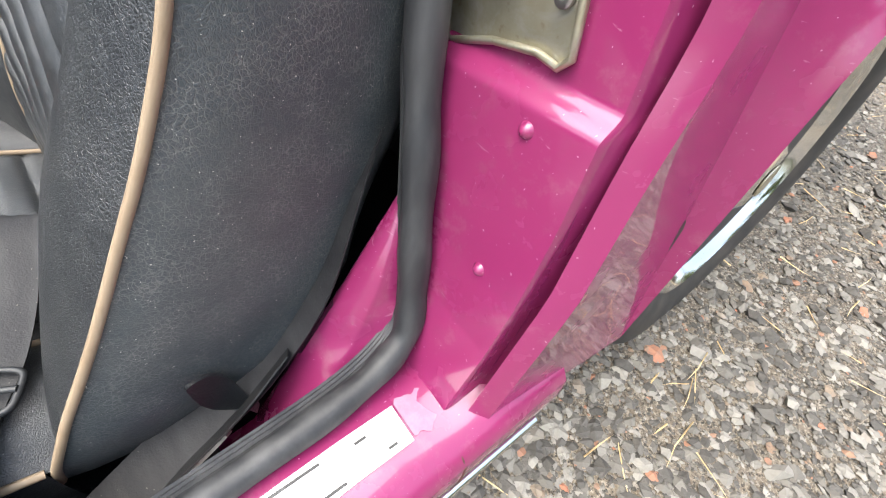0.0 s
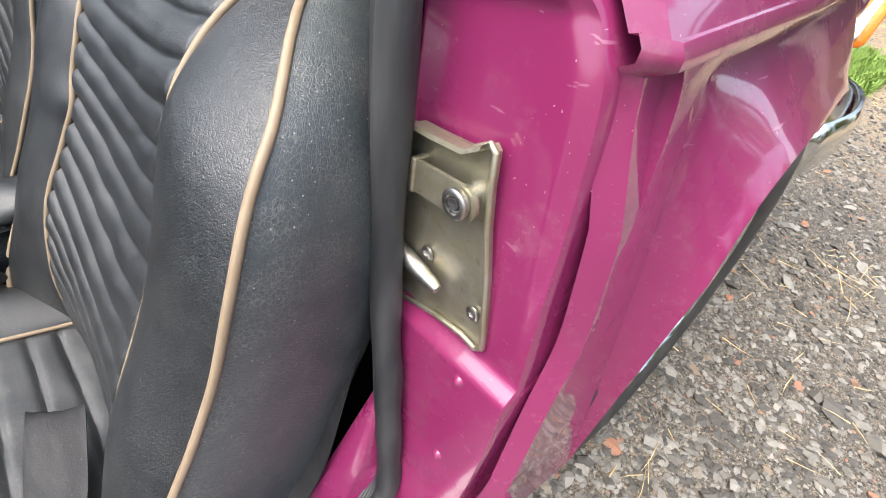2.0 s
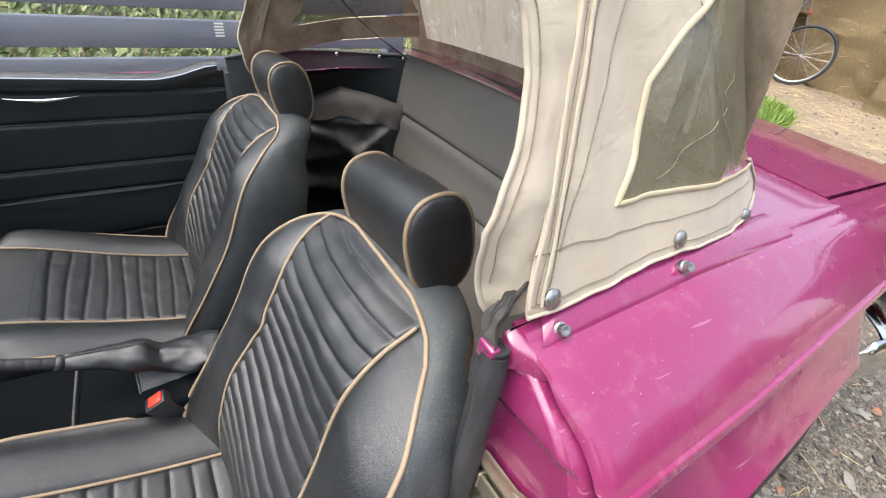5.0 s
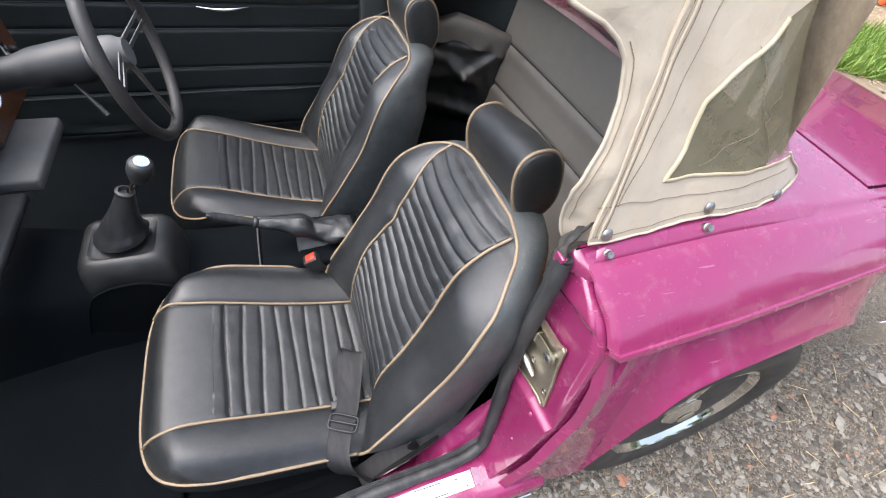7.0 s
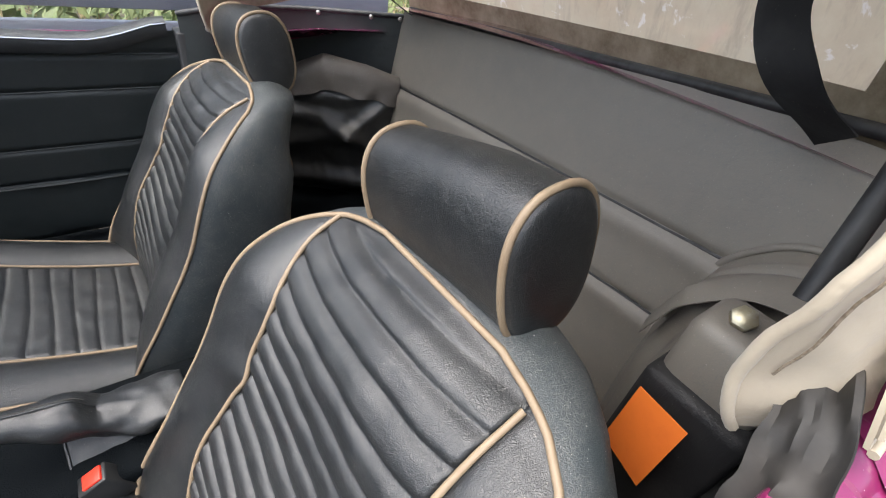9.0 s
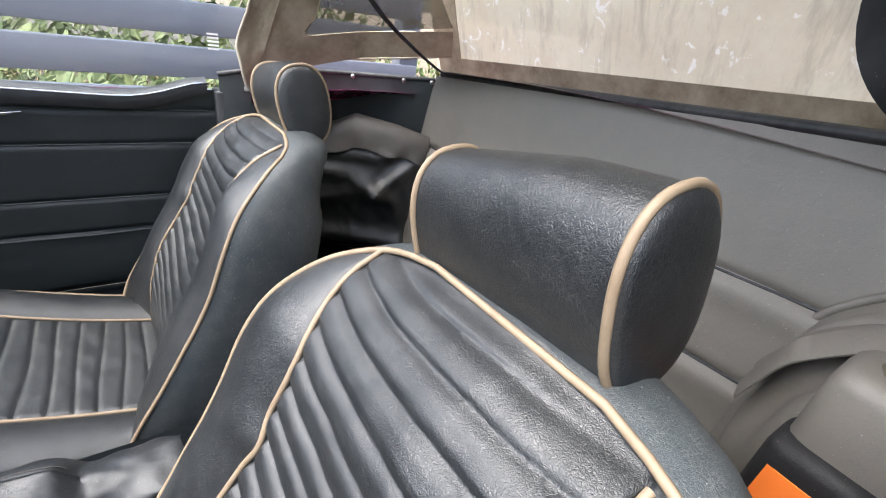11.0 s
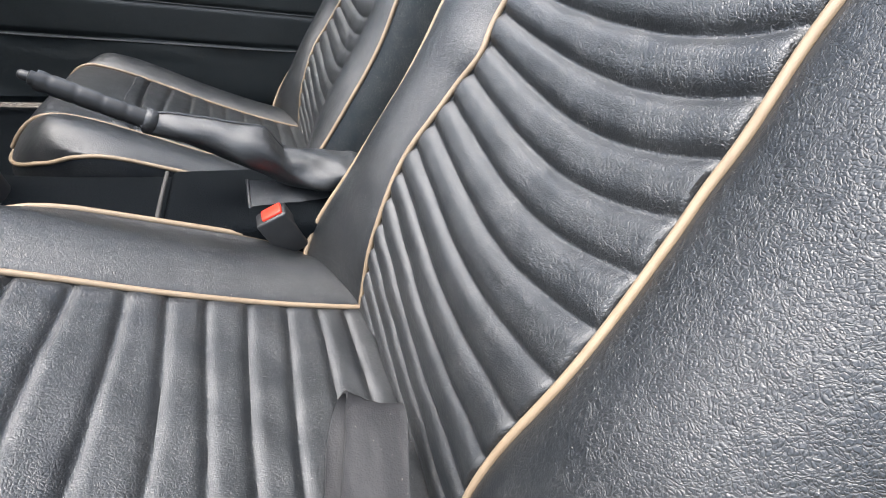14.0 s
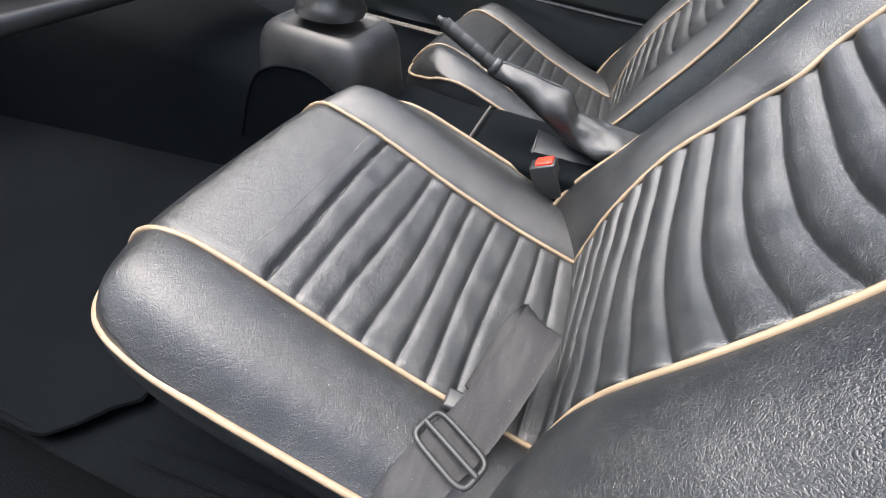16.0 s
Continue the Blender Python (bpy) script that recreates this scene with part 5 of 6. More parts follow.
rows = []
for x in [-0.95 + 0.02 * k for k in range(59)]:
    zt = door_top(x) - 0.028
    rows.append([Vector((x, door_y(x, z), z)) for z in (lerp(0.10, zt, k / 90) for k in range(91))])
door = part("door", loft(rows), trim_vinyl, car, "closed far door with black pleated vinyl trim")
trim_part = door
for q in (0.561, 0.482, 0.348):
    part("pleat_seam", tube([Vector((x, door_y(x, q) - 0.003, q)) for x in (-0.95, -0.5, 0.0, 0.2)], 0.0018, 6), trim_vinyl, trim_part)
pocket = [[Vector((x, door_y(x, 0.26) - 0.012 + 0.006 * noise.noise(Vector((x * 5, k, 0))), lerp(0.258, 0.12, k / 8))) for k in range(9)] for x in [-0.9 + 0.05 * j for j in range(22)]]
part("pocket", loft(pocket), trim_vinyl, door)
part("pocket_edge", tube([r[0] for r in pocket], 0.003, 6), trim_vinyl, door)
rail = [Vector((x, 0.915, door_top(x) - 0.006)) for x in [-0.95 + 0.03 * k for k in range(39)]]
part("top_rail", loft([[p + Vector((0, 0.045, -0.03)), p + Vector((0, 0.04, 0.004)), p + Vector((0, 0.02, 0.008)), p, p + Vector((0, -0.004, -0.01)), p + Vector((0, 0.004, -0.032))] for p in rail]), black_vinyl, door)
part("chrome_bead", tube([p + Vector((0, -0.003, -0.002)) for p in rail], 0.0022, 6), chrome, door)
handle = [Vector((lerp(-0.30, -0.15, k / 20), 0.925 - 0.014 * math.sin(math.pi * k / 20), 0.556 - 0.004 * math.sin(math.pi * k / 20))) for k in range(21)]
part("door_handle", tube(handle, [0.0015 + 0.0045 * math.sin(math.pi * k / 20) for k in range(21)], 10), chrome, door, "slim chrome door handle")
part("rear_edge", shape_of(block(0.205, 0.225, 0.90, 0.96, 0.10, 0.615, 0.004)), rubber, door)
gl = part("window_glass", shape_of(block(-0.62, 0.30, 0.952, 0.956, 0.59, 1.02, 0.0)), glass, door, "clear raised side glass")
gl.visible_shadow = False
for k in range(5):
    part("etched_mark", block(0.205, 0.229, 0.9505, 0.9515, 0.700 + 0.008 * k, 0.704 + 0.008 * k, 0.0), sticker, door)
part("outer_skin", shape_of(block(-0.95, 0.22, 0.965, 0.99, 0.12, 0.60, 0.01)), paint, door)

# dashboard
dash = thing("dashboard", (-0.80, 0.2, 0.4), "walnut dashboard with round chrome-rimmed gauges", "dashboard")
part("fascia", shape_of(block(-0.79, -0.765, -0.42, 0.84, 0.40, 0.64, 0.006)), walnut, dash)
part("crash_pad", shape_of(block(-0.92, -0.745, -0.44, 0.86, 0.63, 0.68, 0.02, 4)), dash_vinyl, dash)
part("under_shelf", shape_of(block(-0.80, -0.672, 0.36, 0.62, 0.365, 0.40, 0.008)), dash_vinyl, dash, "grey padded knee board")
part("under_shelf", shape_of(block(-0.80, -0.690, -0.40, 0.33, 0.372, 0.395, 0.008)), plastic, dash, "black shelf edge")
for y, z, r in ((0.56, 0.52, 0.052), (0.70, 0.52, 0.052), (0.43, 0.47, 0.030), (0.36, 0.53, 0.030)):
    g = part("gauge", lathe([(0.0, r), (0.012, r), (0.016, r * 0.94), (0.012, r * 0.86), (0.004, r * 0.84)], (-0.766, y, z), (1, 0, 0), 30), chrome, dash)
    part("dial", lathe([(0.0, r * 0.86), (0.005, r * 0.86), (0.005, 0)], (-0.766, y, z), (1, 0, 0), 30), gauge_face, g)
    part("needle", shape_of(block(-0.7598, -0.759, y - 0.002, y + 0.002, z - 0.005, z + r * 0.7, 0.0)), sticker, g)
for y, z in ((0.40, 0.425), (0.47, 0.425), (0.78, 0.60), (0.79, 0.50), (0.30, 0.44)):
    part("switch_knob", lathe([(0, 0.011), (0.012, 0.010), (0.016, 0.006), (0.016, 0)], (-0.764, y, z), (1, 0, 0.1), 14), plastic, dash)

wheel_ob = thing("steering_wheel", (-0.41, 0.52, 0.62), "leather-rimmed steering wheel with drilled alloy spokes", "steering wheel")
ax = Vector((0.983, 0, 0.18)).normalized()
vs = Vector((0, 1, 0))
vt = ax.cross(vs)
wc = Vector((-0.41, 0.52, 0.625))
ring = [wc + (vs * math.cos(q) + vt * math.sin(q)) * 0.197 for q in (2 * math.pi * k / 72 for k in range(72))]
part("rim", tube(ring, 0.0145, 12, True), rim_leather, wheel_ob)
part("stitching", tube([wc + (vs * math.cos(q) + vt * math.sin(q)) * 0.183 + ax * 0.002 * math.sin(40 * q) for q in (2 * math.pi * k / 288 for k in range(288))], 0.0012, 5, True), binding_grey, wheel_ob)
for q in (radians(0), radians(180), radians(-90)):
    o = vs * math.cos(q) + vt * math.sin(q)
    w = ax.cross(o) * 0.016
    for s in (-1, 1):
        part("spoke", plate([wc + o * 0.03 + w * s - ax * 0.02, wc + o * 0.185 + w * s * 0.9, wc + o * 0.185 + w * s * 0.45, wc + o * 0.03 + w * s * 0.35 - ax * 0.02], 0.003), steel, wheel_ob)
part("hub", lathe([(-0.10, 0.045), (-0.05, 0.042), (-0.03, 0.04), (-0.02, 0.034), (-0.008, 0.03), (-0.006, 0)], wc, ax, 28), dash_vinyl, wheel_ob)
column = thing("steering_column", (-0.6, 0.52, 0.58), "black steering column with indicator stalks", "steering column")
part("shroud", lathe([(-0.36, 0.036), (-0.24, 0.036), (-0.20, 0.045), (-0.10, 0.050), (-0.085, 0.045)], wc, ax, 24), plastic, column)
part("stalk", tube([wc - ax * 0.13 + Vector((0, 0.04, 0)), wc - ax * 0.12 + Vector((0.0, 0.13, 0.02))], 0.004, 8), steel, column)
part("stalk", tube([wc - ax * 0.14 + Vector((0, -0.03, -0.03)), wc - ax * 0.12 + Vector((0.03, -0.07, -0.10))], [0.003, 0.007], 8), plastic, column)

# tagged belt webbing behind the near pillar
reel = thing("tagged_belt", (0.36, -0.28, 0.45), "dusty black belt webbing with orange paper tag", "belt reel")
# a block stands in for the wide belt webbing
part("housing", shape_of(block(0.412, 0.47, -0.345, -0.243, 0.30, 0.618, 0.012, 3)), webbing, reel)
part("tag", sheet([[Vector((0.398 - 0.004 * k, -0.253 - 0.013 * k, 0.515 + 0.001 * k)), Vector((0.398 - 0.004 * k, -0.254 - 0.013 * k, 0.605 + 0.003 * k))] for k in range(5)], 0.0012, (-1, 0, 0)), orange_tag, reel, "orange paper tag")
arch_trim = thing("inner_wheel_arch", (0.58, -0.28, 0.2), "grey vinyl covered inner wheel arch", "wheel arch")
prof = spline([(0, -0.186, 0.20), (0, -0.183, 0.34), (0, -0.181, 0.46), (0, -0.184, 0.54), (0, -0.194, 0.60), (0, -0.216, 0.65), (0, -0.262, 0.692), (0, -0.33, 0.712)], 7)
hump = []
for k in range(33):
    f = k / 32
    x = 0.66 - 0.185 * f
    inset = 0.125 * (1 - math.sqrt(max(0.0, 1 - (0.98 * f) ** 2.4)))
    row = []
    for i, c in enumerate(prof):
        out = Vector((0, c.y + 0.38, c.z - 0.42)).normalized()
        if c.z < 0.42:
            out = Vector((0, 1, 0))
        fold = 0.006 * math.sin(26 * f + 0.12 * i) * smooth(0.15, 0.4, f) + 0.005 * noise.noise(Vector((f * 5, i * 0.12, 4.0)))
        row.append(Vector((x, c.y, c.z)) - out * (inset - fold))
    hump.append(row)
part("cover", loft(hump), dusty_vinyl, arch_trim)
part("bead", tube([v + Vector((-0.004, 0.002, 0.002)) for v in hump[3]], 0.005, 8), dusty_vinyl, arch_trim)
part("loose_cloth", sheet([[lerp(a, b, 0.5) + Vector((-0.004 - 0.004 * q, 0.004 + 0.004 * q, 0.006 + 0.003 * q)) for a, b in zip(hump[14 + 3 * q][24:], hump[15 + 3 * q][24:])] for q in range(4)], 0.002, (-0.6, 0.5, 0.6)), dusty_vinyl, arch_trim)
inner = thing("inner_side_panel", (0.45, -0.36, 0.3), "black inner side panel behind the pillar", "trim panel")
part("panel", loft([[Vector((x, -0.385 + 0.03 * (x - 0.25), 0.12)), Vector((x, -0.372, 0.45)), Vector((x, -0.352, 0.77))] for x in (0.262, 0.35, 0.45, 0.55, 0.66)]), carpet, inner)
part("bracket", shape_of(block(0.425, 0.50, -0.335, -0.248, 0.60, 0.686, 0.016, 3)), dusty_vinyl, inner)
part("brass_bolt", lathe([(0, 0.011), (0.010, 0.011), (0.012, 0.008), (0.012, 0)], (0.452, -0.276, 0.690), (-0.6, -0.1, 0.75), 6), zinc, inner)


# ---- soft top ----
hood = thing("soft_top", (0.5, 0.19, 0.8), "worn beige canvas soft top with plastic windows, raised", "soft top")


def wall(x, z, out=0.0, far=False):
    """A place on the side of the hood, which leans inwards."""
    bow = 0.006 * noise.noise(Vector((x * 9, z * 7, 7.0))) + 0.0025 * math.sin(x * 26 + z * 18) + 0.003 * noise.noise(Vector((x * 30 + z * 8, z * 12, 1.0)))
    y = -0.357 + 0.40 * (z - 0.785) + bow - out + 0.9 * max(0.0, x - 0.5) ** 2
    if far:
        return Vector((x, 2 * MID - y + 0.06 - 0.10 * (x - 0.27), z - 0.115 + 0.18 * (x - 0.27)))
    return Vector((x, y, z))


def hem(x):
    return table([(0.20, 0.79), (0.275, 0.783), (0.35, 0.786), (0.48, 0.797), (0.60, 0.789), (0.70, 0.787), (0.76, 0.789)], x)


def front_x(z):
    return table([(0.78, 0.272), (0.80, 0.274), (0.86, 0.288), (0.92, 0.304), (0.99, 0.322), (1.06, 0.34), (1.14, 0.35)], z)


def win_front(z):
    return table([(0.858, 0.379), (0.895, 0.402), (0.93, 0.408), (0.952, 0.411), (0.98, 0.436), (1.0, 0.462), (1.02, 0.49), (1.04, 0.505), (1.06, 0.55), (1.09, 0.60)], z)


def win_low(x):
    return table([(0.37, 0.857), (0.45, 0.858), (0.52, 0.857), (0.62, 0.853), (0.72, 0.850)], x)


def rear_x(z):
    return table([(0.770, 0.700), (0.787, 0.730), (0.795, 0.736), (0.810, 0.722), (0.830, 0.688), (0.850, 0.652), (0.870, 0.634), (0.921, 0.600), (0.971, 0.576), (1.017, 0.560), (1.14, 0.545)], z)


def side(far):
    cloth_mat = lining if far else canvas

    def rx(z):
        return rear_x(z) + (0.085 if far else 0.0)

    # canvas around the window: below it, and in front of it
    rows = []
    for k in range(50):
        x = lerp(0.272, 0.70, k / 49)
        a, b = hem(x), win_low(x)
        if x < 0.379:
            b = 0.862
        zs_ = [lerp(a, b, j / 10) for j in range(11)]
        rows.append([wall(lerp(front_x(z), rx(z), k / 49), z, 0.0, far) for z in zs_])
    main = part("side_panel", sheet(rows, 0.0022, (0, 1 if not far else -1, 0)), cloth_mat, hood)
    rows = []
    for k in range(41):
        z = lerp(0.856, 1.14, k / 40)
        rows.append([wall(lerp(front_x(z), min(win_front(z), rx(z)), j / 16), z, 0.0, far) for j in range(17)])
    part("side_panel", sheet(rows, 0.0022, (0, 1 if not far else -1, 0)), cloth_mat, hood)
    # front flap that hangs under the main panel
    rows = []
    for k in range(49):
        z = lerp(0.752, 1.14, k / 48)
        x0 = table([(0.752, 0.268), (0.765, 0.258), (0.78, 0.254), (0.80, 0.250), (0.85, 0.243), (0.88, 0.252), (0.914, 0.266), (0.96, 0.277), (1.0, 0.274), (1.02, 0.258), (1.035, 0.235), (1.05, 0.195), (1.07, 0.175), (1.14, 0.17)], z)
        lead = 0.042 * smooth(0.885, 0.77, z)
        rows.append([wall(lerp(x0, front_x(z) + 0.02, j / 12), z + 0.036 * (j / 12) * smooth(0.84, 0.752, z), -0.006 - lead * (1 - j / 12) + 0.007 * math.sin(math.pi * j / 12) + 0.003 * noise.noise(Vector((z * 40, j * 0.4, 2))), far) for j in range(13)])
    flap = part("front_flap", sheet(rows, 0.002, (0, 1 if not far else -1, 0)), cloth_mat, hood)
    flap_rows = rows
    part("bound_edge", tube([r[0] for r in rows], 0.003, 8), canvas, flap)
    # hems, seams and stitching
    run = [wall(x, hem(x) + 0.0, 0.0015, far) for x in (lerp(0.272, 0.715, k / 60) for k in range(61))] + [wall(rx(z), z, 0.0015, far) for z in (0.788, 0.792, 0.797, 0.805, 0.815, 0.83, 0.845, 0.86)]
    part("hem", tube(run, 0.0020, 8), canvas, main)
    part("stitching", tube([wall(x, hem(x) + 0.009, 0.0012, far) for x in (lerp(0.276, 0.705, k / 60) for k in range(61))], 0.0006, 5), thread, main)
    part("stitching", tube([wall(x, 0.833 + 0.002 * math.sin(x * 25), 0.0006, far) for x in (lerp(0.275, 0.655, k / 40) for k in range(41))], 0.0006, 5), thread, main)
    for off, r in ((0.001, 0.0018), (0.008, 0.0006), (0.014, 0.0018), (0.019, 0.0006)):
        part("seam", tube([wall(front_x(z) + off, z, 0.0015, far) for z in (lerp(0.79, 1.13, k / 50) for k in range(51))], r, 6), canvas if r > 0.001 else thread, main)
    part("diagonal_seam", tube([wall(table([(0.833, 0.306), (0.909, 0.337), (0.953, 0.357), (1.002, 0.373), (1.12, 0.41)], z), z, 0.0006, far) for z in (lerp(0.833, 1.12, k / 24) for k in range(25))], 0.0007, 5), thread, main)
    part("flap_stitching", tube([r[2] + Vector((-0.0012, -0.0012 if not far else 0.0012, 0)) for r in flap_rows[5:34]], 0.0006, 5), thread, flap)
    # window
    rows = []
    for k in range(31):
        z = lerp(0.858, 1.10, k / 30)
        rows.append([wall(lerp(min(win_front(z), rx(z)) - 0.004, rx(z), j / 16), max(z, win_low(lerp(min(win_front(z), rx(z)), rx(z), j / 16)) - 0.004), -0.001, far) for j in range(17)])
    pane = part("side_window", loft(rows), side_window, hood, "yellowed creased plastic side window")
    edge = [wall(win_front(z), z, 0.001, far) for z in (lerp(1.04, 0.858, k / 40) for k in range(41))]
    edge += [wall(x, win_low(x), 0.001, far) for x in (lerp(0.385, 0.645, k / 30) for k in range(31))]
    part("window_binding", tube(edge, 0.0040, 8, False, 0.45, (0, 1, -0.4)), binding, pane, "cream cloth binding")
    for z0, z1, x0, x1 in ((0.871, 0.918, 0.436, 0.515), (1.014, 0.864, 0.467, 0.573), (0.92, 0.96, 0.529, 0.538)):
        part("crease", tube([wall(lerp(x0, x1, f) + 0.006 * math.sin(9 * f), lerp(z0, z1, f), 0.001, far) for f in (k / 12 for k in range(13))], 0.0004, 5), thread, pane)
    if not far:
        for x, z in ((0.298, 0.795), (0.479, 0.809), (0.652, 0.792)):
            part("press_stud", lathe([(0, 0.0095), (0.0015, 0.0098), (0.0035, 0.008), (0.0048, 0.004), (0.005, 0)], wall(x, z, 0.001), (0, -0.93, 0.37), 22), steel, main)


side(False)
side(True)


# rear panel with its window, seen from within
def rear(y, z):
    return stretch((0.735 - 0.35 * (z - 0.79) - 0.10 * (abs(y - MID) / 0.46) ** 3 * 0.55, y, z - 0.075 * (y + 0.25) / 0.88))


def rear_low(y):
    return 0.855


rows = [[rear(lerp(-0.285, 0.655, j / 30), z) for j in range(31)] for z in (0.775, 0.79, 0.81, 0.83, 0.85)]
low_band = part("rear_band", sheet(rows, 0.003, (-1, 0, 0)), lining, hood, "stained canvas band below the rear window")
part("band_hem", tube([r + Vector((-0.006, 0, 0)) for r in rows[1]], 0.006, 8), lining, low_band)
rows = [[rear(lerp(-0.215, 0.60, j / 30), lerp(0.846, 1.10, k / 14)) for j in range(31)] for k in range(15)]
part("rear_window", loft(rows), rear_window, hood, "cloudy scratched plastic rear window")
for s, a, b in ((0, -0.30, -0.208), (1, 0.592, 0.66)):
    rows = [[rear(lerp(a, b, j / 6), lerp(0.845, 1.12, k / 14)) for j in range(7)] for k in range(15)]
    part("rear_corner", sheet(rows, 0.003, (-1, 0, 0)), lining, hood)
roof = []
for k in range(20):
    x = lerp(0.17, 0.66, k / 19)
    drop = 0.06 * smooth(0.3, 0.66, x)
    roof.append([Vector((x, lerp(-0.222, 0.60, j / 16), 1.135 - drop + 0.07 * math.sin(math.pi * j / 16) - 0.06 * j / 16)) for j in range(17)])
part("roof_panel", sheet(roof, 0.003, (0, 0, 1)), canvas, hood)
part("roof_panel_rear", loft([[rear(lerp(-0.30, 0.66, j / 16), 1.10) for j in range(17)], [Vector((0.60, lerp(-0.24, 0.60, j / 16), 1.125 + 0.05 * math.sin(math.pi * j / 16) - 0.06 * j / 16)) for j in range(17)]]), lining, hood)
# folding frame
frame_ob = thing("hood_frame", (0.45, 0.19, 0.75), "black folding hood frame with hanging webbing straps", "hood frame")
for y, s, dz in ((-0.300, 1, 0),):
    part("hoop_leg", tube(spline([(0.44, y, 0.74 + dz), (0.50, y + 0.02 * s, 0.86 + dz), (0.53, y + 0.05 * s, 0.98 + dz), (0.50, y + 0.08 * s, 1.10 + dz)], 6), 0.009, 8), rubber, frame_ob)
part("bow", tube(spline([(0.50, -0.22, 1.10), (0.50, 0.0, 1.13), (0.50, 0.3, 1.13), (0.50, 0.56, 1.04)], 6), 0.009, 8), rubber, frame_ob)
part("strap", ribbon(spline([(0.50, -0.135, 1.10), (0.53, -0.138, 0.98), (0.55, -0.142, 0.90), (0.556, -0.180, 0.85), (0.58, -0.228, 0.815)], 6), (0, 1, 0.1), 0.042), webbing, frame_ob)
part("strap", ribbon(spline([(0.36, 0.62, 1.03), (0.41, 0.65, 0.93), (0.49, 0.64, 0.838), (0.57, 0.615, 0.775), (0.638, 0.603, 0.735)], 6), (0, 1, 0.1), 0.040), webbing, frame_ob)
spine = spline([(0.335, -0.318, 0.796), (0.29, -0.326, 0.797), (0.258, -0.338, 0.786), (0.243, -0.346, 0.764), (0.239, -0.350, 0.735), (0.237, -0.354, 0.70)], 8)
rows = []
for i, p in enumerate(spine):
    row = []
    for j in range(13):
        g = j / 12 - 0.5
        n = noise.noise(Vector((i * 0.22, j * 0.55, 4.0))) * 0.005 + 0.003 * math.sin(j * 0.9 + i * 0.12)
        row.append(p + Vector((-0.6, 0.5, 0.62)).normalized() * n + Vector((0.25, 0.86, -0.45)).normalized() * g * 0.030)
    rows.append(row)
part("crumpled_cover", sheet(rows, 0.002, (0.6, -0.5, -0.6)), tyre_mat, frame_ob, "crumpled dusty black cover")


# ---- outside: ground, stones, fence, barn ----
def ground_z(x, y):
    return 0.010 * noise.noise(Vector((x * 1.3, y * 1.3, 0))) + 0.004 * noise.noise(Vector((x * 5, y * 5, 3)))


rows = []
gx = [-400, -60, -12, -5] + [-3 + 0.12 * k for k in range(110)] + [10.6, 13, 18, 40, 120, 400]
gy = [-400, -60, -12, -6] + [-4 + 0.12 * k for k in range(100)] + [8.4, 10, 15, 40, 120, 400]
ground = solid("ground", loft([[Vector((x, y, ground_z(x, y))) for y in gy] for x in gx]), gravel, "grey gravel yard with bare earth patches", "ground", "", "structure")

rng = random.Random(5)


def pebbles(count, area, small, large, name, label):
    verts, faces = [], []
    octa = [(1, 0, 0), (0, 1, 0), (-1, 0, 0), (0, -1, 0), (0, 0, 1), (0, 0, -1), (0.7, 0.7, 0.35), (-0.7, 0.7, 0.35), (-0.7, -0.7, 0.35), (0.7, -0.7, 0.35)]
    tri = [(0, 6, 4), (6, 1, 4), (1, 7, 4), (7, 2, 4), (2, 8, 4), (8, 3, 4), (3, 9, 4), (9, 0, 4), (0, 5, 6), (6, 5, 1), (1, 5, 7), (7, 5, 2), (2, 5, 8), (8, 5, 3), (3, 5, 9), (9, 5, 0)]
    for _ in range(count):
        x, y = area(rng)
        s = small * (large / small) ** (rng.random() ** 2.6)
        a, b, c = s * rng.uniform(0.7, 1.2), s * rng.uniform(0.5, 0.95), s * rng.uniform(0.35, 0.7)
        turn = Euler((rng.uniform(-0.35, 0.35), rng.uniform(-0.35, 0.35), rng.uniform(0, 6.3))).to_matrix()
        o = len(verts)
        z = ground_z(x, y) + c * 0.25
        for q in octa:
            k = rng.uniform(0.78, 1.18)
            verts.append(turn @ Vector((q[0] * a * k, q[1] * b * k, q[2] * c * k)) + Vector((x, y, z)))
        faces += [tuple(i + o for i in t) for t in tri]
    me = bpy.data.meshes.new(name)
    me.from_pydata([tuple(v) for v in verts], [], faces)
    me.materials.append(stone)
    return tagged(new(name, me), label, "stones", "", "stuff")


def near_area(r):
    x = 0.2 + 3.4 * r.random() ** 1.35
    return x, -0.35 - (0.5 + 0.45 * x) * r.random() - 0.1


pebbles(40000, near_area, 0.0030, 0.014, "gravel_stones", "loose grey and brown gravel stones")
pebbles(420, near_area, 0.014, 0.030, "large_stones", "larger angular stones scattered in the gravel")
pebbles(2600, lambda r: (2.6 + 5 * r.random() ** 1.5, -1.6 + 3.4 * r.random()), 0.006, 0.022, "gravel_stones", "loose grey and brown gravel stones")


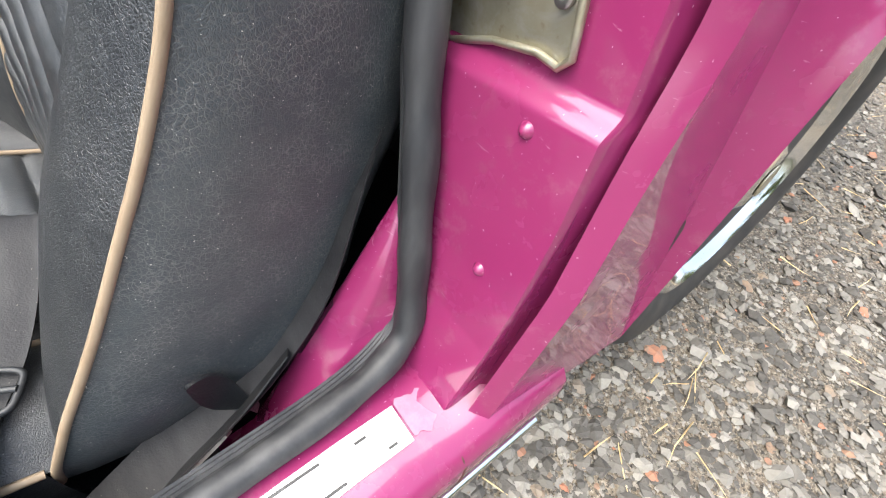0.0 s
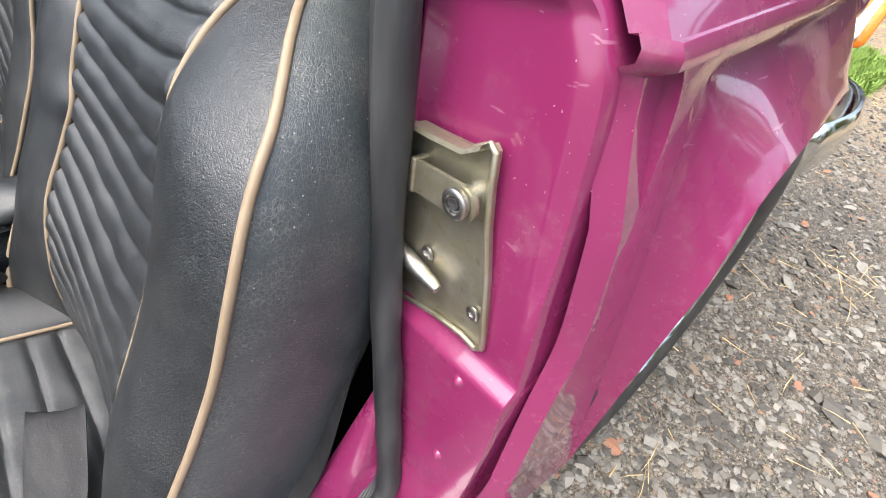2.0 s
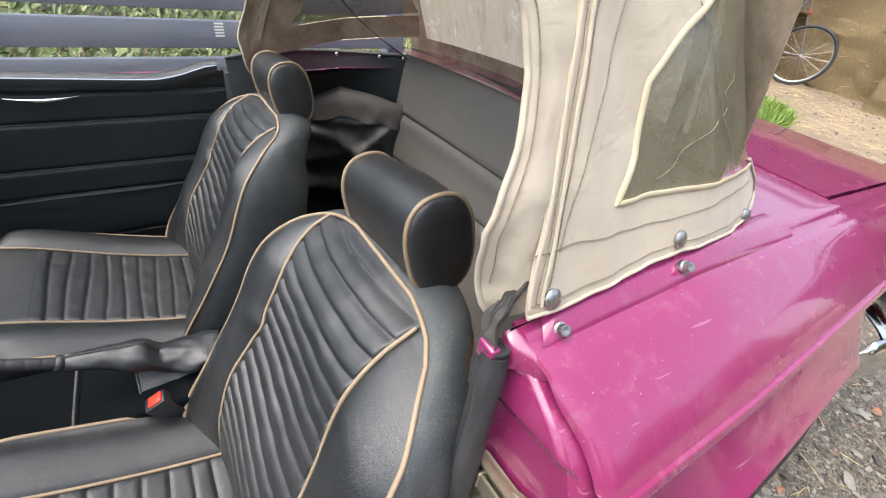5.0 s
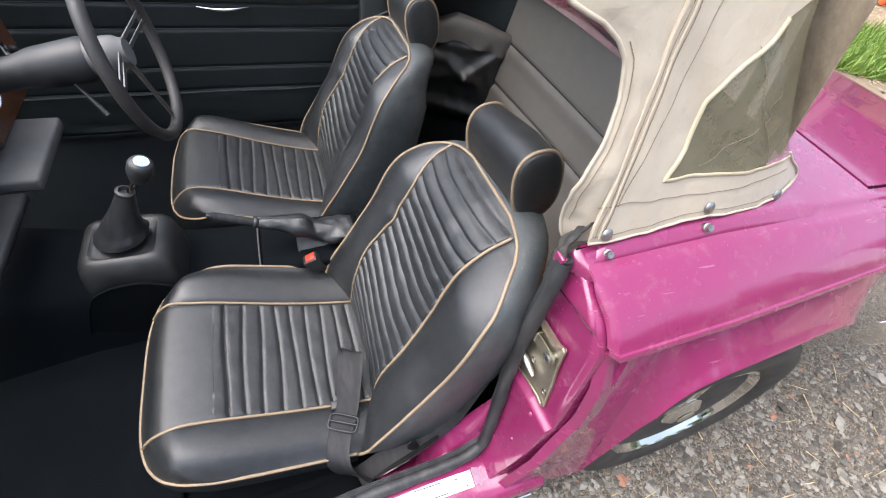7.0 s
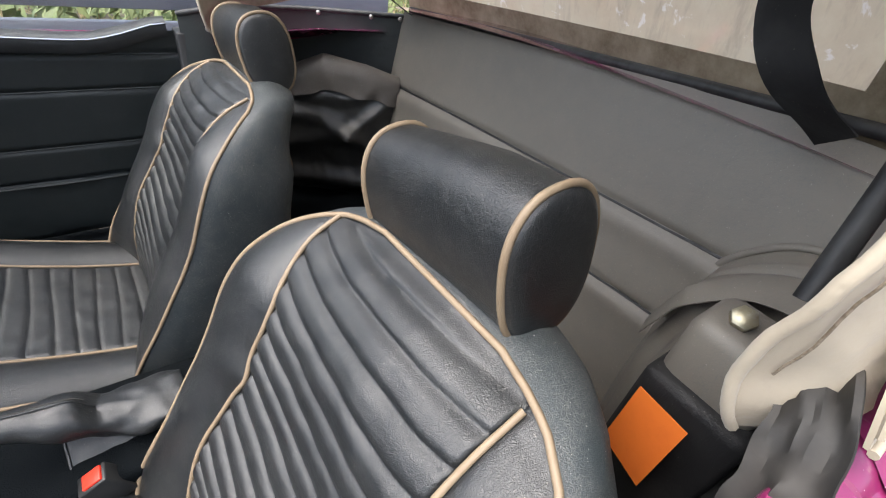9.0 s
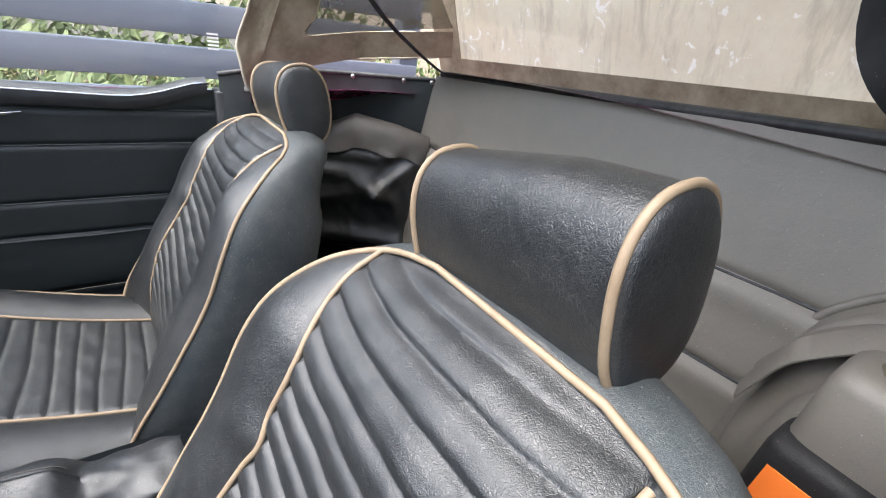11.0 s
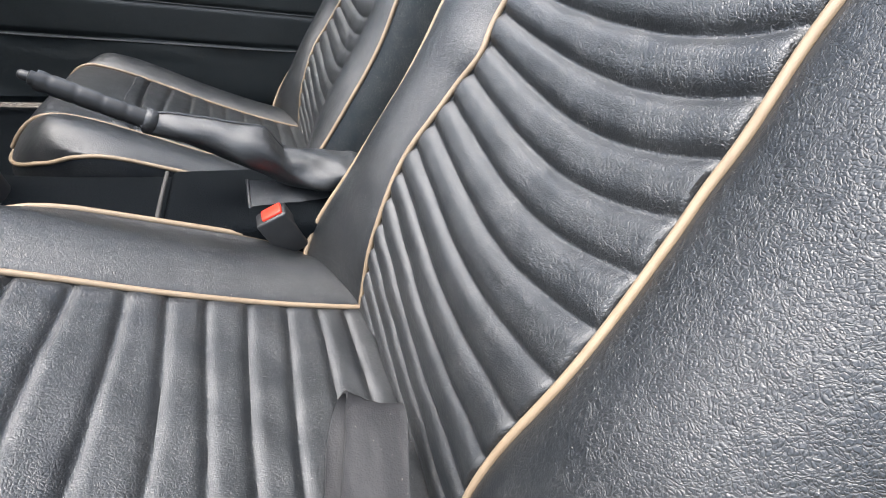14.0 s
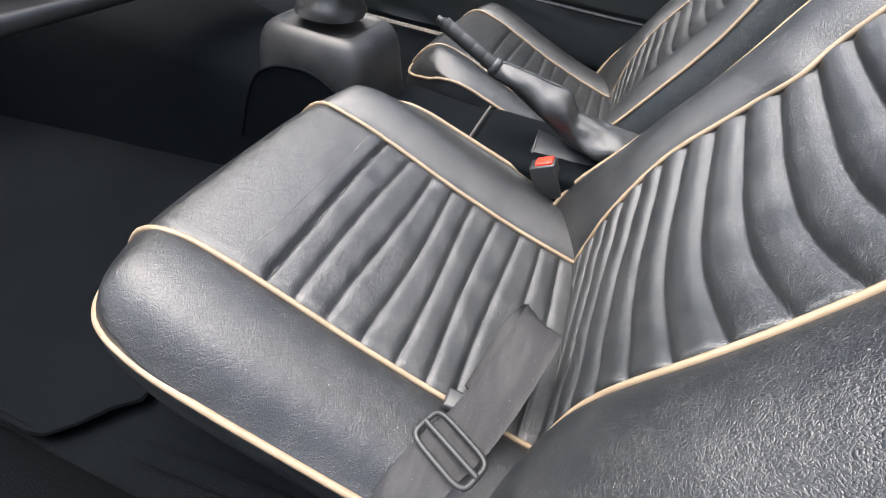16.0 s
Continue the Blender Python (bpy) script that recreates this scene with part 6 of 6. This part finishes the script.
def blades(count, area, length, width, lift, material, name, label, category):
    verts, faces = [], []
    for _ in range(count):
        x, y = area(rng)
        l = length * rng.uniform(0.5, 1.3)
        q = rng.uniform(0, 6.3)
        up = rng.uniform(*lift)
        d = Vector((math.cos(q) * (1 - up), math.sin(q) * (1 - up), up)).normalized()
        s = d.cross(Vector((0, 0, 1)))
        s = (s.normalized() if s.length > 1e-3 else Vector((1, 0, 0))) * width * rng.uniform(0.6, 1.3)
        p = Vector((x, y, ground_z(x, y) + 0.003 + 0.012 * rng.random() * (1 - up)))
        o = len(verts)
        bend = Vector((rng.uniform(-1, 1), rng.uniform(-1, 1), -0.4 * up)) * l * 0.25
        m1, e = p + d * l * 0.55 + bend * 0.25, p + d * l + bend
        verts += [p - s, p + s, m1 + s * 0.8, m1 - s * 0.8, e]
        verts += [p + Vector((0, 0, 2 * width))]
        faces += [(o, o + 1, o + 2, o + 3), (o + 3, o + 2, o + 4), (o, o + 5, o + 3), (o + 1, o + 2, o + 5)]
    me = bpy.data.meshes.new(name)
    me.from_pydata([tuple(v) for v in verts], [], faces)
    me.materials.append(material)
    return tagged(new(name, me), label, category, "", "stuff")


def clump(cx, cy, rx, ry):
    def f(r):
        a, d = r.uniform(0, 6.3), r.random() ** 0.6
        return cx + rx * d * math.cos(a), cy + ry * d * math.sin(a)
    return f


blades(14, clump(1.55, -0.78, 0.16, 0.10), 0.11, 0.0014, (0.0, 0.12), straw_mat, "straw", "dry yellow straw lying on the gravel", "straw")
blades(260, near_area, 0.07, 0.0011, (0.0, 0.06), straw_mat, "straw", "dry straw stalks scattered over gravel", "straw")
blades(5200, lambda r: (3.2 + 6 * r.random(), -2 + 4.6 * r.random()), 0.13, 0.0014, (0.0, 0.06), straw_mat, "straw", "dry straw strewn over the yard", "straw")
blades(5200, clump(4.45, 1.45, 0.75, 0.42), 0.13, 0.005, (0.4, 0.9), grass_mat, "grass", "patch of green grass by the gate", "grass")
blades(4200, clump(3.9, -0.25, 0.9, 0.22), 0.08, 0.004, (0.3, 0.8), grass_mat, "grass", "low green grass strip in the yard", "grass")


# the slatted fence beyond the far door
fence = thing("slatted_fence", (-0.4, 1.46, 0.0), "grey painted slatted fence with horizontal rails", "fence")
for k in range(8):
    z = 0.155 + 0.131 * k
    part("rail", shape_of(block(-2.6, 1.05, 1.435, 1.46, z, z + 0.096, 0.004)), rail_mat, fence)
for x in (-1.75, -0.62, 0.98):
    part("post", shape_of(block(x, x + 0.085, 1.46, 1.54, 0.0, 1.22, 0.006)), rail_mat, fence)


def foliage(count, box, size, name, label, category, mat_):
    verts, faces = [], []
    for _ in range(count):
        p = Vector((rng.uniform(*box[0]), rng.uniform(*box[1]), box[2][0] + (box[2][1] - box[2][0]) * rng.random() ** 1.6))
        n = Vector((rng.uniform(-1, 1), rng.uniform(-1, 0.4), rng.uniform(0.1, 1))).normalized()
        s = n.orthogonal().normalized() * size * rng.uniform(0.5, 1.4)
        t = n.cross(s) * rng.uniform(0.4, 0.8)
        o = len(verts)
        verts += [p - s, p + t * 0.8 + n * size * 0.2, p + s, p - t * 0.8 + n * size * 0.2]
        faces.append((o, o + 1, o + 2, o + 3))
    me = bpy.data.meshes.new(name)
    me.from_pydata([tuple(v) for v in verts], [], faces)
    me.materials.append(mat_)
    return tagged(new(name, me), label, category, "", "stuff")


foliage(9000, ((-4.5, 3.0), (2.2, 4.6), (0.0, 0.35)), 0.045, "undergrowth", "leafy undergrowth and dry grass beyond the fence", "plants", leaf_mat)
foliage(5000, ((-5.5, 3.0), (4.6, 6.5), (0.0, 1.9)), 0.08, "hedge", "green hedge behind the fence", "hedge", leaf_mat)
blades(2500, lambda r: (-4 + 7 * r.random(), 1.8 + 2.4 * r.random()), 0.22, 0.004, (0.2, 0.8), straw_mat, "dry_grass", "dry yellow grass beyond the fence", "grass")
for x, y, z, w in ((-2.2, 3.4, 0.25, 0.5), (1.4, 3.9, 0.30, 0.6)):
    crate = thing("wooden_crate", (x, y, 0), "low pale wooden crate in the grass", "crate")
    for k in range(3):
        part("slat", shape_of(block(x - w, x + w, y - 0.02, y, 0.06 + 0.13 * k, 0.16 + 0.13 * k, 0.004)), new_wood, crate)
    for s in (-1, 1):
        part("upright", shape_of(block(x + s * w * 0.9 - 0.03, x + s * w * 0.9 + 0.03, y, y + 0.05, 0.0, 0.48, 0.004)), new_wood, crate)

# unseen trees added on the near side for dark reflections in the paint
def tree(x, y, h, spread_, lean_):
    ob = thing("tree", (x, y, 0), "unseen leafy green tree added for reflections in the paint", "tree", "trees round the yard")
    top = Vector((x + lean_, y, h))
    trunk = spline([(x, y, -0.1), (x + 0.1 * lean_, y, h * 0.25), (x + 0.5 * lean_, y, h * 0.6), top], 5)
    part("trunk", tube(trunk, [lerp(0.20, 0.03, k / (len(trunk) - 1)) for k in range(len(trunk))], 8), old_wood, ob)
    centres = []
    for k in range(9):
        a, f = rng.uniform(0, 6.3), rng.uniform(0.35, 0.95)
        s = trunk[int(f * (len(trunk) - 1))]
        d = Vector((math.cos(a), math.sin(a), rng.uniform(0.2, 0.7))) * spread_ * rng.uniform(0.5, 1.0) * (1.25 - f)
        part("limb", tube([s, s + d * 0.55 + Vector((0, 0, 0.1)), s + d], [0.06, 0.04, 0.015], 6), old_wood, ob)
        centres += [s + d * 0.6, s + d]
    verts, faces = [], []
    for c in centres + [top]:
        for _ in range(130):
            p = c + Vector((rng.gauss(0, 1), rng.gauss(0, 1), rng.gauss(0, 0.8))) * spread_ * 0.27
            n = Vector((rng.uniform(-1, 1), rng.uniform(-1, 1), rng.uniform(0, 1))).normalized()
            s = n.orthogonal().normalized() * rng.uniform(0.08, 0.2)
            t = n.cross(s) * 0.7
            o = len(verts)
            verts += [p - s, p + t, p + s, p - t]
            faces.append((o, o + 1, o + 2, o + 3))
    tagged(part("crown", (verts, faces), leaf_mat, ob), kind="stuff")


for k, (x, y) in enumerate(((-5.5, -7.0), (-2.6, -8.2), (0.6, -8.8), (3.4, -8.0), (6.2, -8.6), (9.0, -7.6), (11.6, -5.6))):
    tree(x, y - 2.5, rng.uniform(3.4, 4.8), rng.uniform(1.6, 2.1), rng.uniform(-0.4, 0.4))
# unseen hedge added behind these trees, also for the reflections
foliage(5000, ((-10.0, 14.0), (-13.0, -11.5), (0.0, 2.2)), 0.13, "hedge", "unseen green hedge added on the near side for reflections", "hedge", leaf_mat)

# leaning barn gate
gate = thing("barn_gate", (6.6, 3.3, 0), "weathered board barn gate with a pale brace", "gate")
for k in range(9):
    y0 = 2.35 + 0.20 * k
    part("board", shape_of(block(6.2 - 0.62 * (y0 - 2.35), 6.23 - 0.62 * (y0 - 2.35), y0, y0 + 0.192, 0.03, 2.2, 0.004)), old_wood, gate)
part("brace", plate([Vector((6.16 - 0.02, 2.36, 1.25)), Vector((5.15, 3.98, 0.42)), Vector((5.15, 3.98, 0.36)), Vector((6.14, 2.36, 1.19))], 0.03), old_wood, gate)
part("bottom_rail", plate([Vector((6.12, 2.40, 0.30)), Vector((5.10, 4.05, 0.36)), Vector((5.10, 4.05, 0.25)), Vector((6.12, 2.40, 0.19))], 0.035), new_wood, gate)
part("post", shape_of(block(6.25, 6.40, 2.20, 2.34, 0.0, 2.3, 0.01)), old_wood, gate)

# hay bales
def bale(x, y, z, w, d, h, turn):
    ob = thing("hay_bale", (x, y, z), "rough stacked hay bale with loose straw", "hay bale", "hay stack")
    verts, faces = [], []
    bm = bmesh.new()
    bmesh.ops.create_cube(bm, size=1)
    bmesh.ops.subdivide_edges(bm, edges=bm.edges[:], cuts=9, use_grid_fill=True)
    for v in bm.verts:
        c = v.co.copy()
        n = noise.noise(c * 9 + Vector((x * 7, y * 3, z * 5)))
        v.co = c + c.normalized() * n * 0.09
        v.co = Vector((v.co.x * w, v.co.y * d, (v.co.z + 0.5) * h))
    bm.transform(Matrix.Translation((x, y, z)) @ Matrix.Rotation(turn, 4, "Z"))
    body = part("body", bm, hay_mat, ob)
    wisps = ([], [])
    for _ in range(260):
        s = rng.choice((0, 1, 2))
        p = Vector((rng.uniform(-0.5, 0.5) * w, rng.uniform(-0.5, 0.5) * d, rng.random() * h))
        if s == 0:
            p.x = -0.5 * w
        elif s == 1:
            p.y = -0.5 * d
        else:
            p.z = h
        q = Vector((rng.uniform(-1, 0.3), rng.uniform(-1, 0.3), rng.uniform(-0.8, 0.5))).normalized() * rng.uniform(0.06, 0.2)
        m4 = Matrix.Translation((x, y, z)) @ Matrix.Rotation(turn, 4, "Z")
        a, b = m4 @ p, m4 @ (p + q)
        o = len(wisps[0])
        wisps[0].extend([a + Vector((0, 0, 0.004)), a - Vector((0, 0, 0.004)), b])
        wisps[1].append((o, o + 1, o + 2))
    tagged(part("loose_straw", wisps, straw_mat, body), kind="stuff")
    return ob


for i, (x, y, z, w, d, h, t) in enumerate(((7.5, 1.75, 0.0, 0.8, 1.2, 0.75, 0.1), (7.55, 1.8, 0.74, 0.8, 1.2, 0.7, -0.05), (7.0, 0.75, 0.0, 0.8, 0.9, 0.72, 0.15), (7.3, 0.85, 0.72, 0.8, 1.0, 0.65, 0.0), (7.6, 2.9, 0.0, 0.8, 1.0, 0.75, 0.2), (7.6, 2.9, 0.75, 0.8, 1.0, 0.7, 0.0), (9.2, -0.9, 0.0, 0.8, 1.1, 0.7, 0.0), (9.3, -2.0, 0.0, 0.8, 1.0, 0.7, 0.1))):
    bale(x, y, z, w, d, h, t)

# bicycle leaning on the hay
bike = thing("bicycle", (6.45, 2.2, 0), "old grey bicycle leaning against the hay", "bicycle")


def cycle_wheel(c):
    c = Vector(c)
    d = Vector((0.30, -0.95, 0)).normalized()
    u = Vector((0.12, 0.0, 1)).normalized()
    w = part("wheel", tube([c + (d * math.cos(q) + u * math.sin(q)) * 0.32 for q in (2 * math.pi * k / 48 for k in range(48))], 0.018, 8, True), rubber, bike)
    part("rim", tube([c + (d * math.cos(q) + u * math.sin(q)) * 0.297 for q in (2 * math.pi * k / 48 for k in range(48))], 0.009, 6, True), steel, w)
    for k in range(16):
        q = 2 * math.pi * k / 16
        part("spoke", tube([c, c + (d * math.cos(q) + u * math.sin(q)) * 0.3], 0.0022, 4), steel, w)
    part("hub", lathe([(-0.03, 0.016), (0.03, 0.016)], c, d.cross(u), 12), steel, w)
    return c, d, u


c, d, u = cycle_wheel((6.75, 2.06, 0.335))
f = c - d * 1.02
cycle_wheel(f)
crank = c - d * 0.42 - u * 0.03
seat_p = c - d * 0.22 + u * 0.62
head = f + d * 0.16 + u * 0.58
for a, b, r in ((crank, seat_p, 0.016), (crank, head - u * 0.08, 0.018), (seat_p - u * 0.06, head, 0.016), (c, crank, 0.011), (c, seat_p - u * 0.08, 0.010), (f, head + u * 0.12, 0.013)):
    part("frame_tube", tube([a, b], r, 8), bike_mat, bike)
part("saddle", lathe([(-0.13, 0.02), (-0.08, 0.05), (0.0, 0.06), (0.10, 0.09), (0.13, 0.07), (0.14, 0.0)], seat_p + u * 0.05, d, 14), rubber, bike)
part("crank", lathe([(-0.01, 0.075), (0.01, 0.075)], crank, d.cross(u), 20), steel, bike)
part("handlebar", tube([head + u * 0.14 - Vector((0.25, 0.05, 0)), head + u * 0.16, head + u * 0.14 + Vector((0.25, 0.05, 0))], 0.012, 8), bike_mat, bike)
part("reflector", lathe([(0, 0.03), (0.012, 0.028), (0.012, 0)], seat_p - u * 0.18 + d * 0.05, d, 14), red_plastic, bike)

tubex = thing("plastic_tube", (5.85, 2.36, 0), "orange and pink plastic tube leaning on the gate", "tube")
part("lower", tube([(5.82, 2.42, 0.02), (5.85, 2.36, 0.20)], 0.055, 16), orange, tubex)
part("sleeve", tube([(5.85, 2.36, 0.20), (5.88, 2.29, 0.36)], 0.058, 16), pink, tubex)
part("cap", tube([(5.88, 2.29, 0.36), (5.89, 2.27, 0.41)], 0.050, 16), orange, tubex)

waste = thing("plastic_bin", (7.6, -0.1, 0), "dark plastic bin standing by the hay", "bin")
part("body", loft([[Vector((7.6 + r * math.cos(q), -0.1 + r * math.sin(q), z)) for q in (2 * math.pi * k / 28 for k in range(28))] for z, r in ((0.0, 0.20), (0.02, 0.22), (0.5, 0.27), (0.56, 0.29), (0.60, 0.29), (0.60, 0.26))], True, True, False), bin_mat, waste)
part("rim", tube([(7.6 + 0.29 * math.cos(q), -0.1 + 0.29 * math.sin(q), 0.6) for q in (2 * math.pi * k / 28 for k in range(28))], 0.015, 8, True), bin_mat, waste)
barn = thing("barn", (11, 0, 0), "dark open barn with board walls behind the yard", "barn")
part("back_wall", shape_of(block(10.4, 10.5, -4.5, 7.0, 0.0, 3.4, 0.01)), old_wood, barn)
part("side_wall", shape_of(block(7.9, 10.4, 4.0, 4.1, 0.0, 3.2, 0.01)), old_wood, barn)
part("roof", loft([[Vector((7.0, y, 2.6)) for y in (-4.8, 0, 4.4)], [Vector((10.8, y, 3.6)) for y in (-4.8, 0, 4.4)]]), old_wood, barn)
for y in (-4.4, -1.4, 3.9):
    part("post", shape_of(block(7.3, 7.45, y, y + 0.15, 0.0, 2.7, 0.01)), old_wood, barn)
